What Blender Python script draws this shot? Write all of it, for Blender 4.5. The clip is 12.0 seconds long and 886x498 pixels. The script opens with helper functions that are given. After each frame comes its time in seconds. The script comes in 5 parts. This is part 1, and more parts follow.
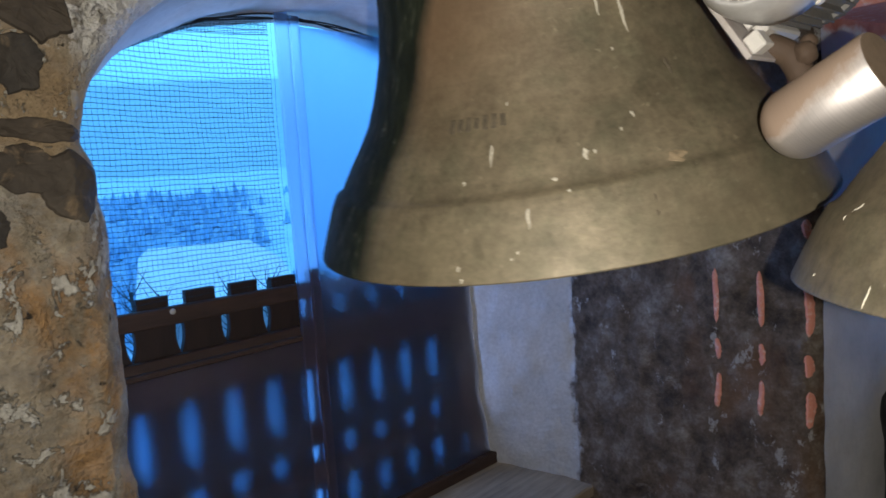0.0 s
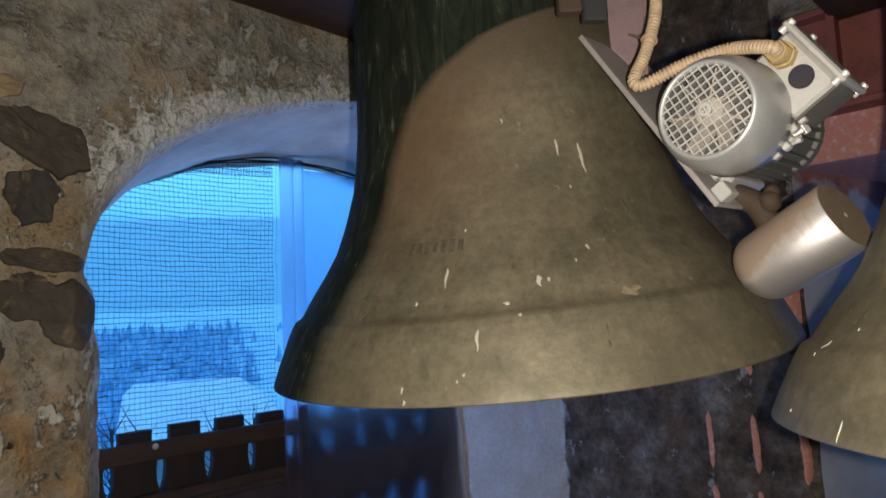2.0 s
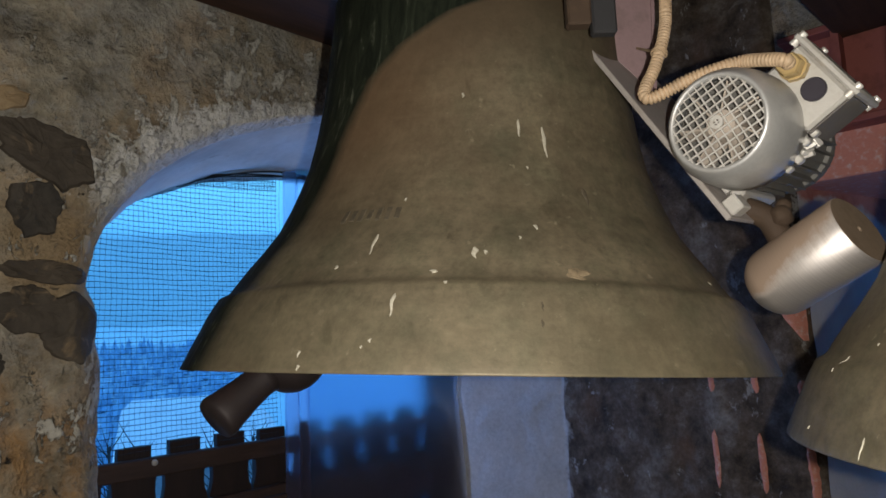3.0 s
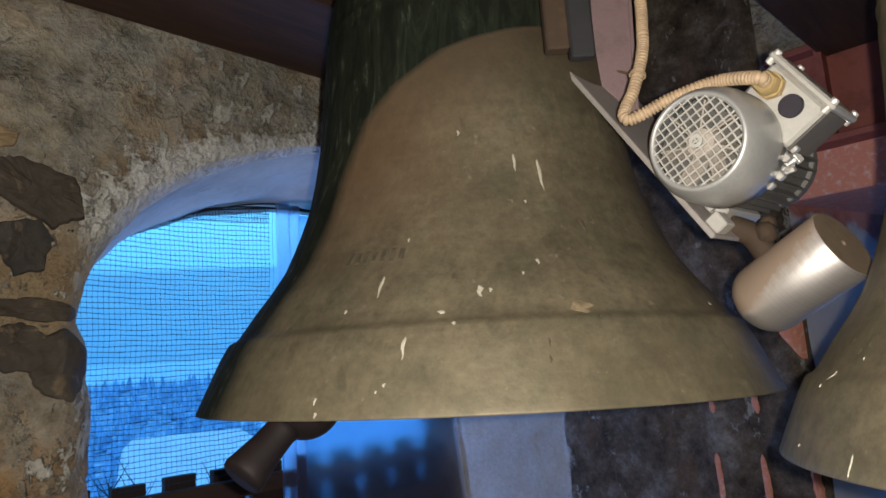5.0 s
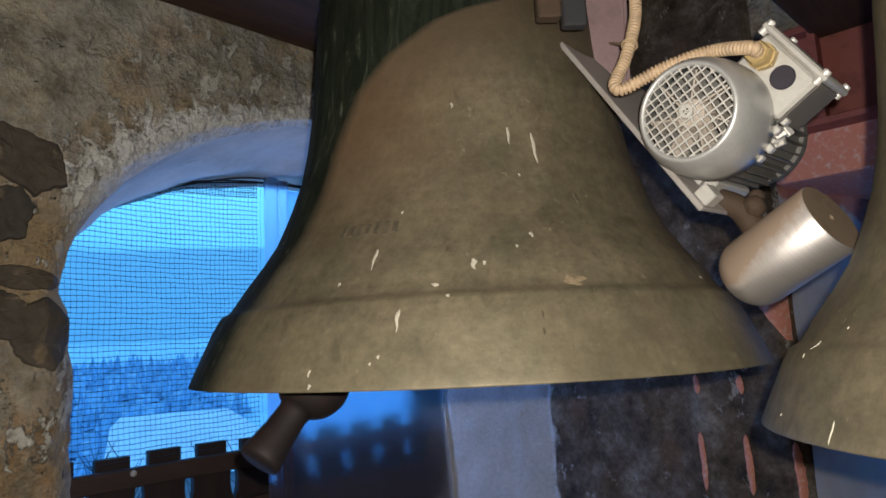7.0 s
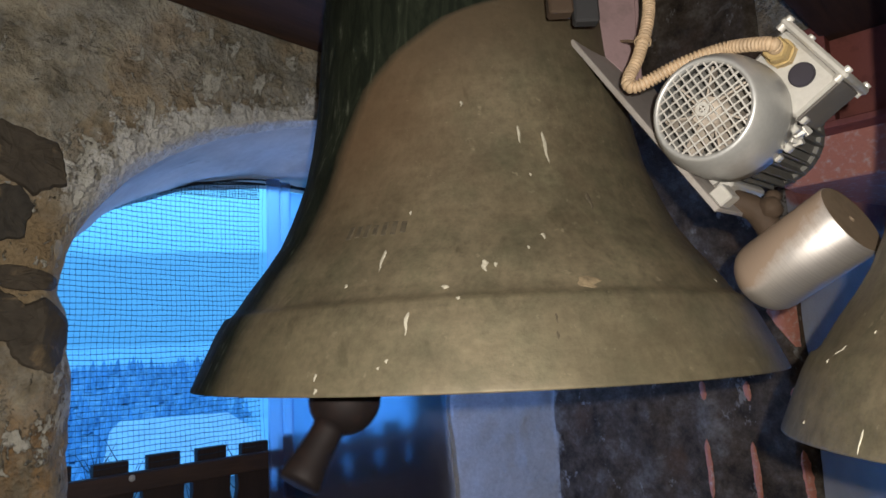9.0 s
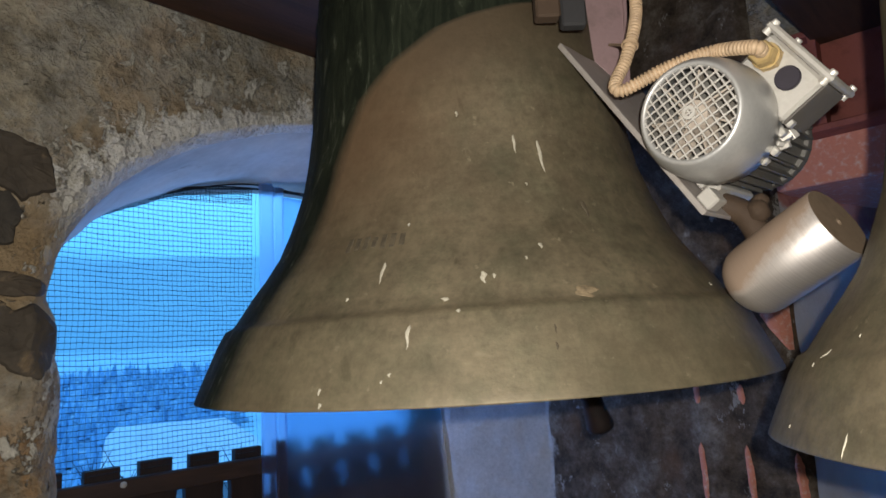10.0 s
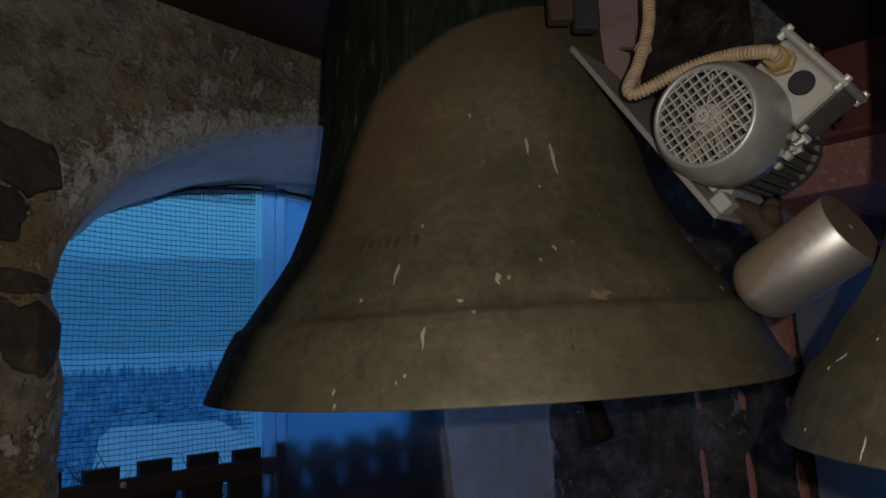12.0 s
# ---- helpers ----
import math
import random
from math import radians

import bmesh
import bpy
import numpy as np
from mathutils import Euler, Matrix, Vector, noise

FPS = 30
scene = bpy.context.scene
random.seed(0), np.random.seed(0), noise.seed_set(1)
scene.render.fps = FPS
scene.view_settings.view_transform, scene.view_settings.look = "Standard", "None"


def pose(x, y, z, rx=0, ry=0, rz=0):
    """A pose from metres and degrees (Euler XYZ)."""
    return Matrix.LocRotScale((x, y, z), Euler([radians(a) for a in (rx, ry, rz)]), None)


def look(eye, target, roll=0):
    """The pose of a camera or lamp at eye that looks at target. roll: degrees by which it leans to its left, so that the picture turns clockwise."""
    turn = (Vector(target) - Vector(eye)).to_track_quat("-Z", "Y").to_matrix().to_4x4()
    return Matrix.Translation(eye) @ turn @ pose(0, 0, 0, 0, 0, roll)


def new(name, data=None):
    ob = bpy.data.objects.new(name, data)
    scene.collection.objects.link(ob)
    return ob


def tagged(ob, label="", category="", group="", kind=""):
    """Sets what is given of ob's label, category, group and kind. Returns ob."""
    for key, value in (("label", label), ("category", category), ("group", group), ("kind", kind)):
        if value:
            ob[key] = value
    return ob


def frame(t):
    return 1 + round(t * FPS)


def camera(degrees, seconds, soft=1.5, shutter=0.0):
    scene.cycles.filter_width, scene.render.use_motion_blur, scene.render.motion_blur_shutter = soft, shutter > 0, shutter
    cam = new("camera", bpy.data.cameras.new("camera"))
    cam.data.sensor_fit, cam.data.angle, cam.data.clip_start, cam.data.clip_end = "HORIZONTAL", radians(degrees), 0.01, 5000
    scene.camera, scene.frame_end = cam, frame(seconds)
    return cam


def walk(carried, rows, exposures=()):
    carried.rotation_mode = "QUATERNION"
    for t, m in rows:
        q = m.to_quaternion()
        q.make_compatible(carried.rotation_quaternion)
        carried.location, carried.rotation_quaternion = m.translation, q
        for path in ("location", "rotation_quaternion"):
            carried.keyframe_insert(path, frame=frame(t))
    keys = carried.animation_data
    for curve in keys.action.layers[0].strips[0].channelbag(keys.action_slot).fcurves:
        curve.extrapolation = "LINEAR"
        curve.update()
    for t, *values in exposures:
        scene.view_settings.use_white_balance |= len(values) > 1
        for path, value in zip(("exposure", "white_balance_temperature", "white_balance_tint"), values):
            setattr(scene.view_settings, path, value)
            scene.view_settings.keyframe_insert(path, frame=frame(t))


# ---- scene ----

# ------------------------------------------------------------------ camera
cam = camera(66.7, 12.0, 1.6, 0.6)
EYE, TILT, LEAN = 1.6, -6.0, 3.7
ROWS = [
    (0.0, 0.0000, 0.0000, 0.0000, 0.00, 0.00, 0.00),
    (0.5, 0.0128, 0.0035, -0.0006, -0.92, 0.56, -0.15),
    (1.0, 0.0153, -0.0078, -0.0013, 0.20, 2.83, -0.18),
    (1.5, 0.0115, -0.0330, -0.0099, 0.99, 8.65, -1.30),
    (2.0, 0.0073, -0.0332, -0.0120, -0.55, 11.85, -0.99),
    (2.5, -0.0026, -0.0248, -0.0137, -0.58, 12.67, -1.29),
    (4.5, 0.0005, -0.0177, -0.0168, -0.33, 15.37, -0.88),
    (5.0, 0.0180, -0.0178, -0.0176, -0.16, 15.68, 0.23),
    (5.5, 0.0227, -0.0166, -0.0287, -0.80, 15.01, -0.30),
    (6.0, 0.0165, -0.0218, -0.0306, -0.76, 15.54, -0.41),
    (6.5, 0.0168, -0.0175, -0.0326, -0.66, 15.20, -0.43),
    (7.0, 0.0239, -0.0040, -0.0341, -1.16, 14.28, -0.42),
    (9.0, 0.0157, 0.0209, -0.0340, -1.15, 14.72, -0.75),
    (9.5, 0.0218, 0.0206, -0.0353, -1.27, 14.93, -0.64),
    (10.0, 0.0284, 0.0233, -0.0325, -1.33, 15.06, -0.50),
    (10.5, 0.0217, 0.0210, -0.0339, -1.33, 15.46, -0.66),
    (11.0, 0.0179, 0.0168, -0.0343, -1.58, 15.72, -0.83),
    (11.5, 0.0136, 0.0203, -0.0359, -1.62, 15.63, -0.94),
    (12.0, 0.0089, 0.0256, -0.0376, -1.77, 15.45, -1.06),
]
FADE = [(0.0, 0.32), (0.5, 0.22), (1.0, 0.52), (1.5, 0.30), (2.0, -0.05), (2.5, -0.36), (4.5, 0.0), (10.6, 0.0), (11.0, -0.24), (11.2, -0.50), (11.5, -1.0), (11.8, -1.6), (12.0, -1.95)]
walk(cam, [(t, pose(0, 0, EYE, TILT, LEAN, 0) @ pose(x, y, z, 90 + pitch, roll, yaw)) for t, x, y, z, yaw, pitch, roll in ROWS], FADE)

# ------------------------------------------------------------------ light
SKY_TINT, SKY_STRENGTH = (0.26, 0.76, 1.42, 1), 0.71
world = bpy.data.worlds.new("dusk")
scene.world = world
world.use_nodes = True
wn = world.node_tree.nodes
wl = world.node_tree.links
sky = wn.new("ShaderNodeTexSky")
sky.sky_type, sky.sun_disc, sky.sun_elevation, sky.sun_rotation = "NISHITA", False, radians(6), radians(200)
tint = wn.new("ShaderNodeMix")
tint.data_type, tint.blend_type = "RGBA", "MULTIPLY"
tint.inputs[0].default_value = 1.0
tint.inputs[7].default_value = SKY_TINT
wl.new(sky.outputs[0], tint.inputs[6])
wl.new(tint.outputs[2], wn["Background"].inputs[0])
wn["Background"].inputs[1].default_value = SKY_STRENGTH

# the small white lamp of the filming phone, a thumb's width beside the lens
lamp = bpy.data.lights.new("phone_lamp", "POINT")
lamp.energy, lamp.color, lamp.shadow_soft_size = 51.0, (1.0, 0.94, 0.85), 0.006
lamp_ob = new("phone_lamp", lamp)
lamp_ob.location = (0.042, -0.020, 1.588)

# the sky's light through the two window openings
for place, aim, wide, high, watts in (((-0.400, 2.266, 1.32), (0.37, 1.496, 1.32), 1.45, 1.5, 7.7), ((1.727, 2.09, 1.2), (0.985, 1.348, 1.2), 0.40, 1.2, 0.10)):
    skylight = bpy.data.lights.new("window_skylight", "AREA")
    skylight.shape, skylight.size, skylight.size_y = "RECTANGLE", wide, high
    skylight.energy, skylight.color = watts, (0.29, 0.46, 1.0)
    sky_ob = new("window_skylight", skylight)
    sky_ob.matrix_world = look(place, aim)


# ------------------------------------------------------------------ materials
class Mat:
    """A node material under construction."""

    def __init__(self, name, color=(0.5, 0.5, 0.5), rough=0.7, metal=0.0):
        self.m = bpy.data.materials.new(name)
        self.m.use_nodes = True
        self.t = self.m.node_tree
        self.b = self.t.nodes["Principled BSDF"]
        self.b.inputs["Base Color"].default_value = (*color, 1)
        self.b.inputs["Roughness"].default_value = rough
        self.b.inputs["Metallic"].default_value = metal
        self.co = self.t.nodes.new("ShaderNodeTexCoord").outputs["Object"]

    def node(self, kind, **inputs):
        n = self.t.nodes.new(kind)
        return n

    def link(self, a, b):
        self.t.links.new(a, b)

    def scaled(self, s):
        n = self.node("ShaderNodeMapping")
        n.inputs["Scale"].default_value = s
        self.link(self.co, n.inputs[0])
        return n.outputs[0]

    def noise(self, scale, detail=6, rough=0.6, co=None, dist=0.0):
        n = self.node("ShaderNodeTexNoise")
        n.inputs["Scale"].default_value, n.inputs["Detail"].default_value = scale, detail
        n.inputs["Roughness"].default_value, n.inputs["Distortion"].default_value = rough, dist
        self.link(co or self.co, n.inputs["Vector"])
        return n.outputs["Fac"]

    def voronoi(self, scale, co=None, out="Distance"):
        n = self.node("ShaderNodeTexVoronoi")
        n.inputs["Scale"].default_value = scale
        self.link(co or self.co, n.inputs["Vector"])
        return n.outputs[out]

    def ramp(self, fac, stops):
        n = self.node("ShaderNodeValToRGB")
        e = n.color_ramp.elements
        while len(e) < len(stops):
            e.new(0.5)
        for k, (p, c) in zip(e, stops):
            k.position = p
            k.color = (*c, 1) if isinstance(c, tuple) else (c, c, c, 1)
        self.link(fac, n.inputs[0])
        return n.outputs[0]

    def mix(self, fac, a, b, mode="MIX"):
        n = self.node("ShaderNodeMix")
        n.data_type, n.blend_type = "RGBA", mode
        for v, s in ((fac, n.inputs[0]), (a, n.inputs[6]), (b, n.inputs[7])):
            if isinstance(v, (int, float)):
                s.default_value = v
            elif isinstance(v, tuple):
                s.default_value = (*v, 1)
            else:
                self.link(v, s)
        return n.outputs[2]

    def math(self, op, a, b=0.0, c=None):
        n = self.node("ShaderNodeMath")
        n.operation = op
        for v, s in zip((a, b, c), n.inputs):
            if v is None:
                continue
            if isinstance(v, (int, float)):
                s.default_value = v
            else:
                self.link(v, s)
        return n.outputs[0]

    def xyz(self, co=None):
        n = self.node("ShaderNodeSeparateXYZ")
        self.link(co or self.co, n.inputs[0])
        return n.outputs

    def color(self, out):
        self.link(out, self.b.inputs["Base Color"])
        return self

    def rough(self, out):
        self.link(out, self.b.inputs["Roughness"])
        return self

    def bump(self, height, strength=0.4, dist=0.01):
        n = self.node("ShaderNodeBump")
        n.inputs["Strength"].default_value, n.inputs["Distance"].default_value = strength, dist
        self.link(height, n.inputs["Height"])
        self.link(n.outputs[0], self.b.inputs["Normal"])
        return self


def mat_rubble():
    """Old lime mortar over rubble: grey-brown, ochre stains, flakes of whitewash, thickest round the arch."""
    m = Mat("lime_mortar", rough=0.92)
    x, y, z = m.xyz()
    big, mid, fine = m.noise(3.2, 5), m.noise(11, 8, 0.68), m.noise(85, 4)
    base = m.ramp(big, [(0.30, (0.17, 0.14, 0.098)), (0.45, (0.29, 0.26, 0.195)), (0.58, (0.40, 0.375, 0.305)), (0.72, (0.31, 0.295, 0.255))])
    low = m.ramp(m.math("MULTIPLY", z, 0.5), [(0.72, 1.0), (0.85, 0.3)])
    ochre = m.math("MULTIPLY", m.ramp(m.noise(5.5, 5, 0.6, m.scaled((1.3, 1.0, 0.8)), 0.5), [(0.47, 0.0), (0.60, 1.0)]), low)
    base = m.mix(m.math("MULTIPLY", ochre, 0.85), base, (0.37, 0.19, 0.055))
    base = m.mix(m.math("MULTIPLY", low, 0.30), base, (0.30, 0.21, 0.12))
    base = m.mix(0.6, base, m.ramp(mid, [(0.36, 0.22), (0.45, 0.72), (0.52, 1.12), (0.62, 1.55)]), "MULTIPLY")
    smear = m.ramp(m.noise(7.5, 11, 0.74, m.scaled((1.0, 1.0, 1.4)), 0.3), [(0.47, 0.0), (0.56, 0.62), (0.66, 0.35)])
    smear = m.math("MULTIPLY", smear, m.math("SUBTRACT", 1.0, m.math("MULTIPLY", low, 0.6)))
    base = m.mix(smear, base, m.mix(fine, (0.29, 0.285, 0.265), (0.45, 0.445, 0.41)))
    sx, sz = m.math("MULTIPLY", m.math("ADD", x, 1.77), 6.0), m.math("MULTIPLY", m.math("SUBTRACT", z, 1.80), 3.2)
    tan = m.ramp(m.math("ADD", m.math("MULTIPLY", sx, sx), m.math("ADD", m.math("MULTIPLY", sz, sz), m.noise(8, 5))), [(0.55, 0.85), (1.0, 0.0)])
    base = m.mix(tan, base, m.mix(m.noise(12, 5), (0.20, 0.125, 0.055), (0.46, 0.34, 0.19)))
    pits = m.ramp(m.noise(38, 3, 0.5), [(0.23, 1.0), (0.29, 0.0)])
    base = m.mix(pits, base, (0.035, 0.028, 0.02))
    # distance from the arch curve, in parts of its size
    ex = m.math("MULTIPLY", m.math("ADD", x, 0.83), 1.19)
    ez = m.math("MULTIPLY", m.math("MAXIMUM", m.math("SUBTRACT", z, 1.80), 0.0), 2.33)
    ring = m.math("SQRT", m.math("ADD", m.math("MULTIPLY", ex, ex), m.math("MULTIPLY", ez, ez)))
    near = m.math("MULTIPLY", m.ramp(m.math("SUBTRACT", ring, 0.95), [(0.0, 1.0), (0.07, 0.85), (0.17, 0.40), (0.34, 0.0)]), m.ramp(m.math("SUBTRACT", z, 1.2), [(0.66, 0.0), (0.76, 1.0)]))
    blot = m.noise(24, 7, 0.68, m.scaled((1.0, 1.0, 0.7)), 0.7)
    blot = m.math("ADD", blot, m.math("MULTIPLY", near, 0.175))
    blot = m.math("ADD", blot, m.math("MULTIPLY", m.math("SUBTRACT", m.noise(2.6, 2), 0.5), 0.30))
    blot = m.math("ADD", blot, m.math("MULTIPLY", m.ramp(m.math("MULTIPLY", z, 0.5), [(0.74, 1.0), (0.82, 0.0)]), 0.02))
    wide = m.math("ADD", m.noise(8.5, 10, 0.72, None, 0.25), m.math("MULTIPLY", m.ramp(m.math("MULTIPLY", z, 0.5), [(0.76, 0.0), (0.80, 1.0)]), -0.10))
    flakes = m.math("MAXIMUM", m.ramp(blot, [(0.600, 0.0), (0.625, 1.0)]), m.ramp(wide, [(0.560, 0.0), (0.580, 1.0)]))
    base = m.mix(m.math("MULTIPLY", flakes, 0.9), base, m.mix(m.noise(60, 3), (0.42, 0.405, 0.35), (0.72, 0.70, 0.63)))
    # torn edge of whitewash turning out of the reveal
    torn = m.math("MULTIPLY", m.math("ADD", ring, m.math("MULTIPLY", m.math("SUBTRACT", m.noise(16, 8, 0.75), 0.5), 0.7)), 0.91)
    torn = m.math("MULTIPLY", m.ramp(torn, [(0.965, 1.0), (0.99, 0.0)]), m.ramp(m.math("SUBTRACT", z, 1.2), [(0.66, 0.0), (0.76, 1.0)]))
    base = m.mix(m.math("MULTIPLY", torn, 0.9), base, (0.76, 0.75, 0.72))
    base = m.mix(0.5, base, m.ramp(fine, [(0.25, 0.62), (0.7, 1.15)]), "MULTIPLY")
    m.color(base)
    h = m.math("ADD", m.math("MULTIPLY", mid, 1.4), m.math("ADD", m.math("MULTIPLY", fine, 0.4), m.math("MULTIPLY", flakes, 0.5)))
    h = m.math("SUBTRACT", h, m.math("MULTIPLY", pits, 0.6))
    return m.bump(h, 1.0, 0.028).m


def mat_stone(name, a, b):
    m = Mat(name, rough=0.85)
    n, f = m.noise(9, 7, 0.6), m.noise(60, 4)
    rnd = m.node("ShaderNodeObjectInfo").outputs["Random"]
    base = m.mix(m.ramp(n, [(0.32, 0.0), (0.68, 1.0)]), a, b)
    base = m.mix(m.ramp(m.noise(14, 5, 0.6, None, 0.8), [(0.60, 0.0), (0.68, 0.7)]), base, (0.20, 0.145, 0.085))
    base = m.mix(m.math("MULTIPLY", rnd, 0.35), base, (0.14, 0.10, 0.06))
    m.color(m.mix(0.6, base, m.ramp(f, [(0.25, 0.6), (0.7, 1.2)]), "MULTIPLY"))
    return m.bump(m.math("ADD", n, m.math("MULTIPLY", f, 0.25)), 0.7, 0.012).m


def mat_reveal():
    """Smooth old whitewash on plaster."""
    m = Mat("whitewashed_plaster", rough=0.9)
    n, f = m.noise(5, 6, 0.6), m.noise(45, 5)
    base = m.ramp(n, [(0.3, (0.42, 0.41, 0.38)), (0.55, (0.56, 0.55, 0.52)), (0.75, (0.62, 0.61, 0.58))])
    base = m.mix(m.ramp(m.noise(11, 6, 0.7, None, 0.5), [(0.64, 0.0), (0.72, 0.6)]), base, (0.26, 0.23, 0.18))
    m.color(m.mix(0.35, base, m.ramp(f, [(0.3, 0.75), (0.7, 1.1)]), "MULTIPLY"))
    return m.bump(m.math("ADD", n, m.math("MULTIPLY", f, 0.3)), 0.45, 0.008).m


def mat_second_reveal():
    """Whitewash; the reddish sunset light above is put into the colour."""
    m = Mat("sunset_tinted_reveal", rough=0.9)
    x, y, z = m.xyz()
    edge = m.math("ADD", m.math("SUBTRACT", z, m.math("MULTIPLY", x, -0.10)), m.math("MULTIPLY", m.math("SUBTRACT", m.noise(6, 6), 0.5), 0.25))
    red = m.ramp(m.math("SUBTRACT", edge, 1.0), [(0.955, 0.0), (0.985, 1.0)])
    white = m.ramp(m.noise(5, 6), [(0.3, (0.40, 0.40, 0.40)), (0.7, (0.56, 0.55, 0.54))])
    pink = m.ramp(m.noise(9, 6, 0.65), [(0.3, (0.26, 0.09, 0.07)), (0.6, (0.48, 0.22, 0.17))])
    m.color(m.mix(red, white, pink))
    return m.bump(m.noise(30, 5), 0.5, 0.008).m


def mat_side_wall():
    """Whitewash beside the window that ends ragged on bare dark wall."""
    m = Mat("side_wall_plaster", rough=0.9)
    x, y, z = m.xyz()
    edge = m.math("ADD", y, m.math("MULTIPLY", m.math("SUBTRACT", m.noise(7, 7, 0.7), 0.5), 0.16))
    white = m.math("MULTIPLY", m.ramp(edge, [(0.030, 0.0), (0.055, 1.0)]), m.ramp(y, [(0.455, 1.0), (0.47, 0.0)]))
    n, f = m.noise(6.5, 12, 0.78), m.noise(70, 6, 0.7)
    pale = m.ramp(m.noise(4, 5), [(0.3, (0.42, 0.43, 0.43)), (0.7, (0.56, 0.565, 0.57))])
    bare = m.ramp(n, [(0.36, (0.020, 0.014, 0.010)), (0.46, (0.076, 0.056, 0.040)), (0.53, (0.125, 0.097, 0.074)), (0.62, (0.21, 0.185, 0.16)), (0.70, (0.30, 0.275, 0.24))])
    bare = m.mix(m.ramp(m.noise(3.0, 4, 0.5, m.scaled((1, 1, 0.6))), [(0.56, 0.0), (0.68, 0.7)]), bare, (0.14, 0.07, 0.032))
    bare = m.mix(m.ramp(m.noise(10, 6, 0.7, None, 0.7), [(0.63, 0.0), (0.70, 0.5)]), bare, (0.33, 0.32, 0.30))
    scrape = m.ramp(m.math("ADD", m.noise(13, 9, 0.75, m.scaled((1, 1, 0.6))), m.math("MULTIPLY", m.math("SUBTRACT", m.noise(2.2, 2), 0.5), 0.35)), [(0.60, 0.0), (0.63, 0.75)])
    bare = m.mix(scrape, bare, (0.37, 0.36, 0.34))
    base = m.mix(white, bare, pale)
    m.color(m.mix(0.5, base, m.ramp(f, [(0.28, 0.6), (0.7, 1.15)]), "MULTIPLY"))
    return m.bump(m.math("ADD", m.math("ADD", n, m.math("MULTIPLY", f, 0.35)), m.math("MULTIPLY", white, 0.5)), 0.8, 0.016).m


def mat_wood(name, dark, light, along=(1, 9, 9), rough=0.75):
    m = Mat(name, rough=rough)
    co = m.scaled(along)
    g = m.noise(4, 8, 0.65, co, 0.4)
    s = m.noise(3, 4)
    base = m.ramp(g, [(0.3, dark), (0.7, light)])
    m.color(m.mix(0.5, base, m.ramp(s, [(0.3, 0.55), (0.7, 1.2)]), "MULTIPLY"))
    return m.bump(g, 0.5, 0.004).m


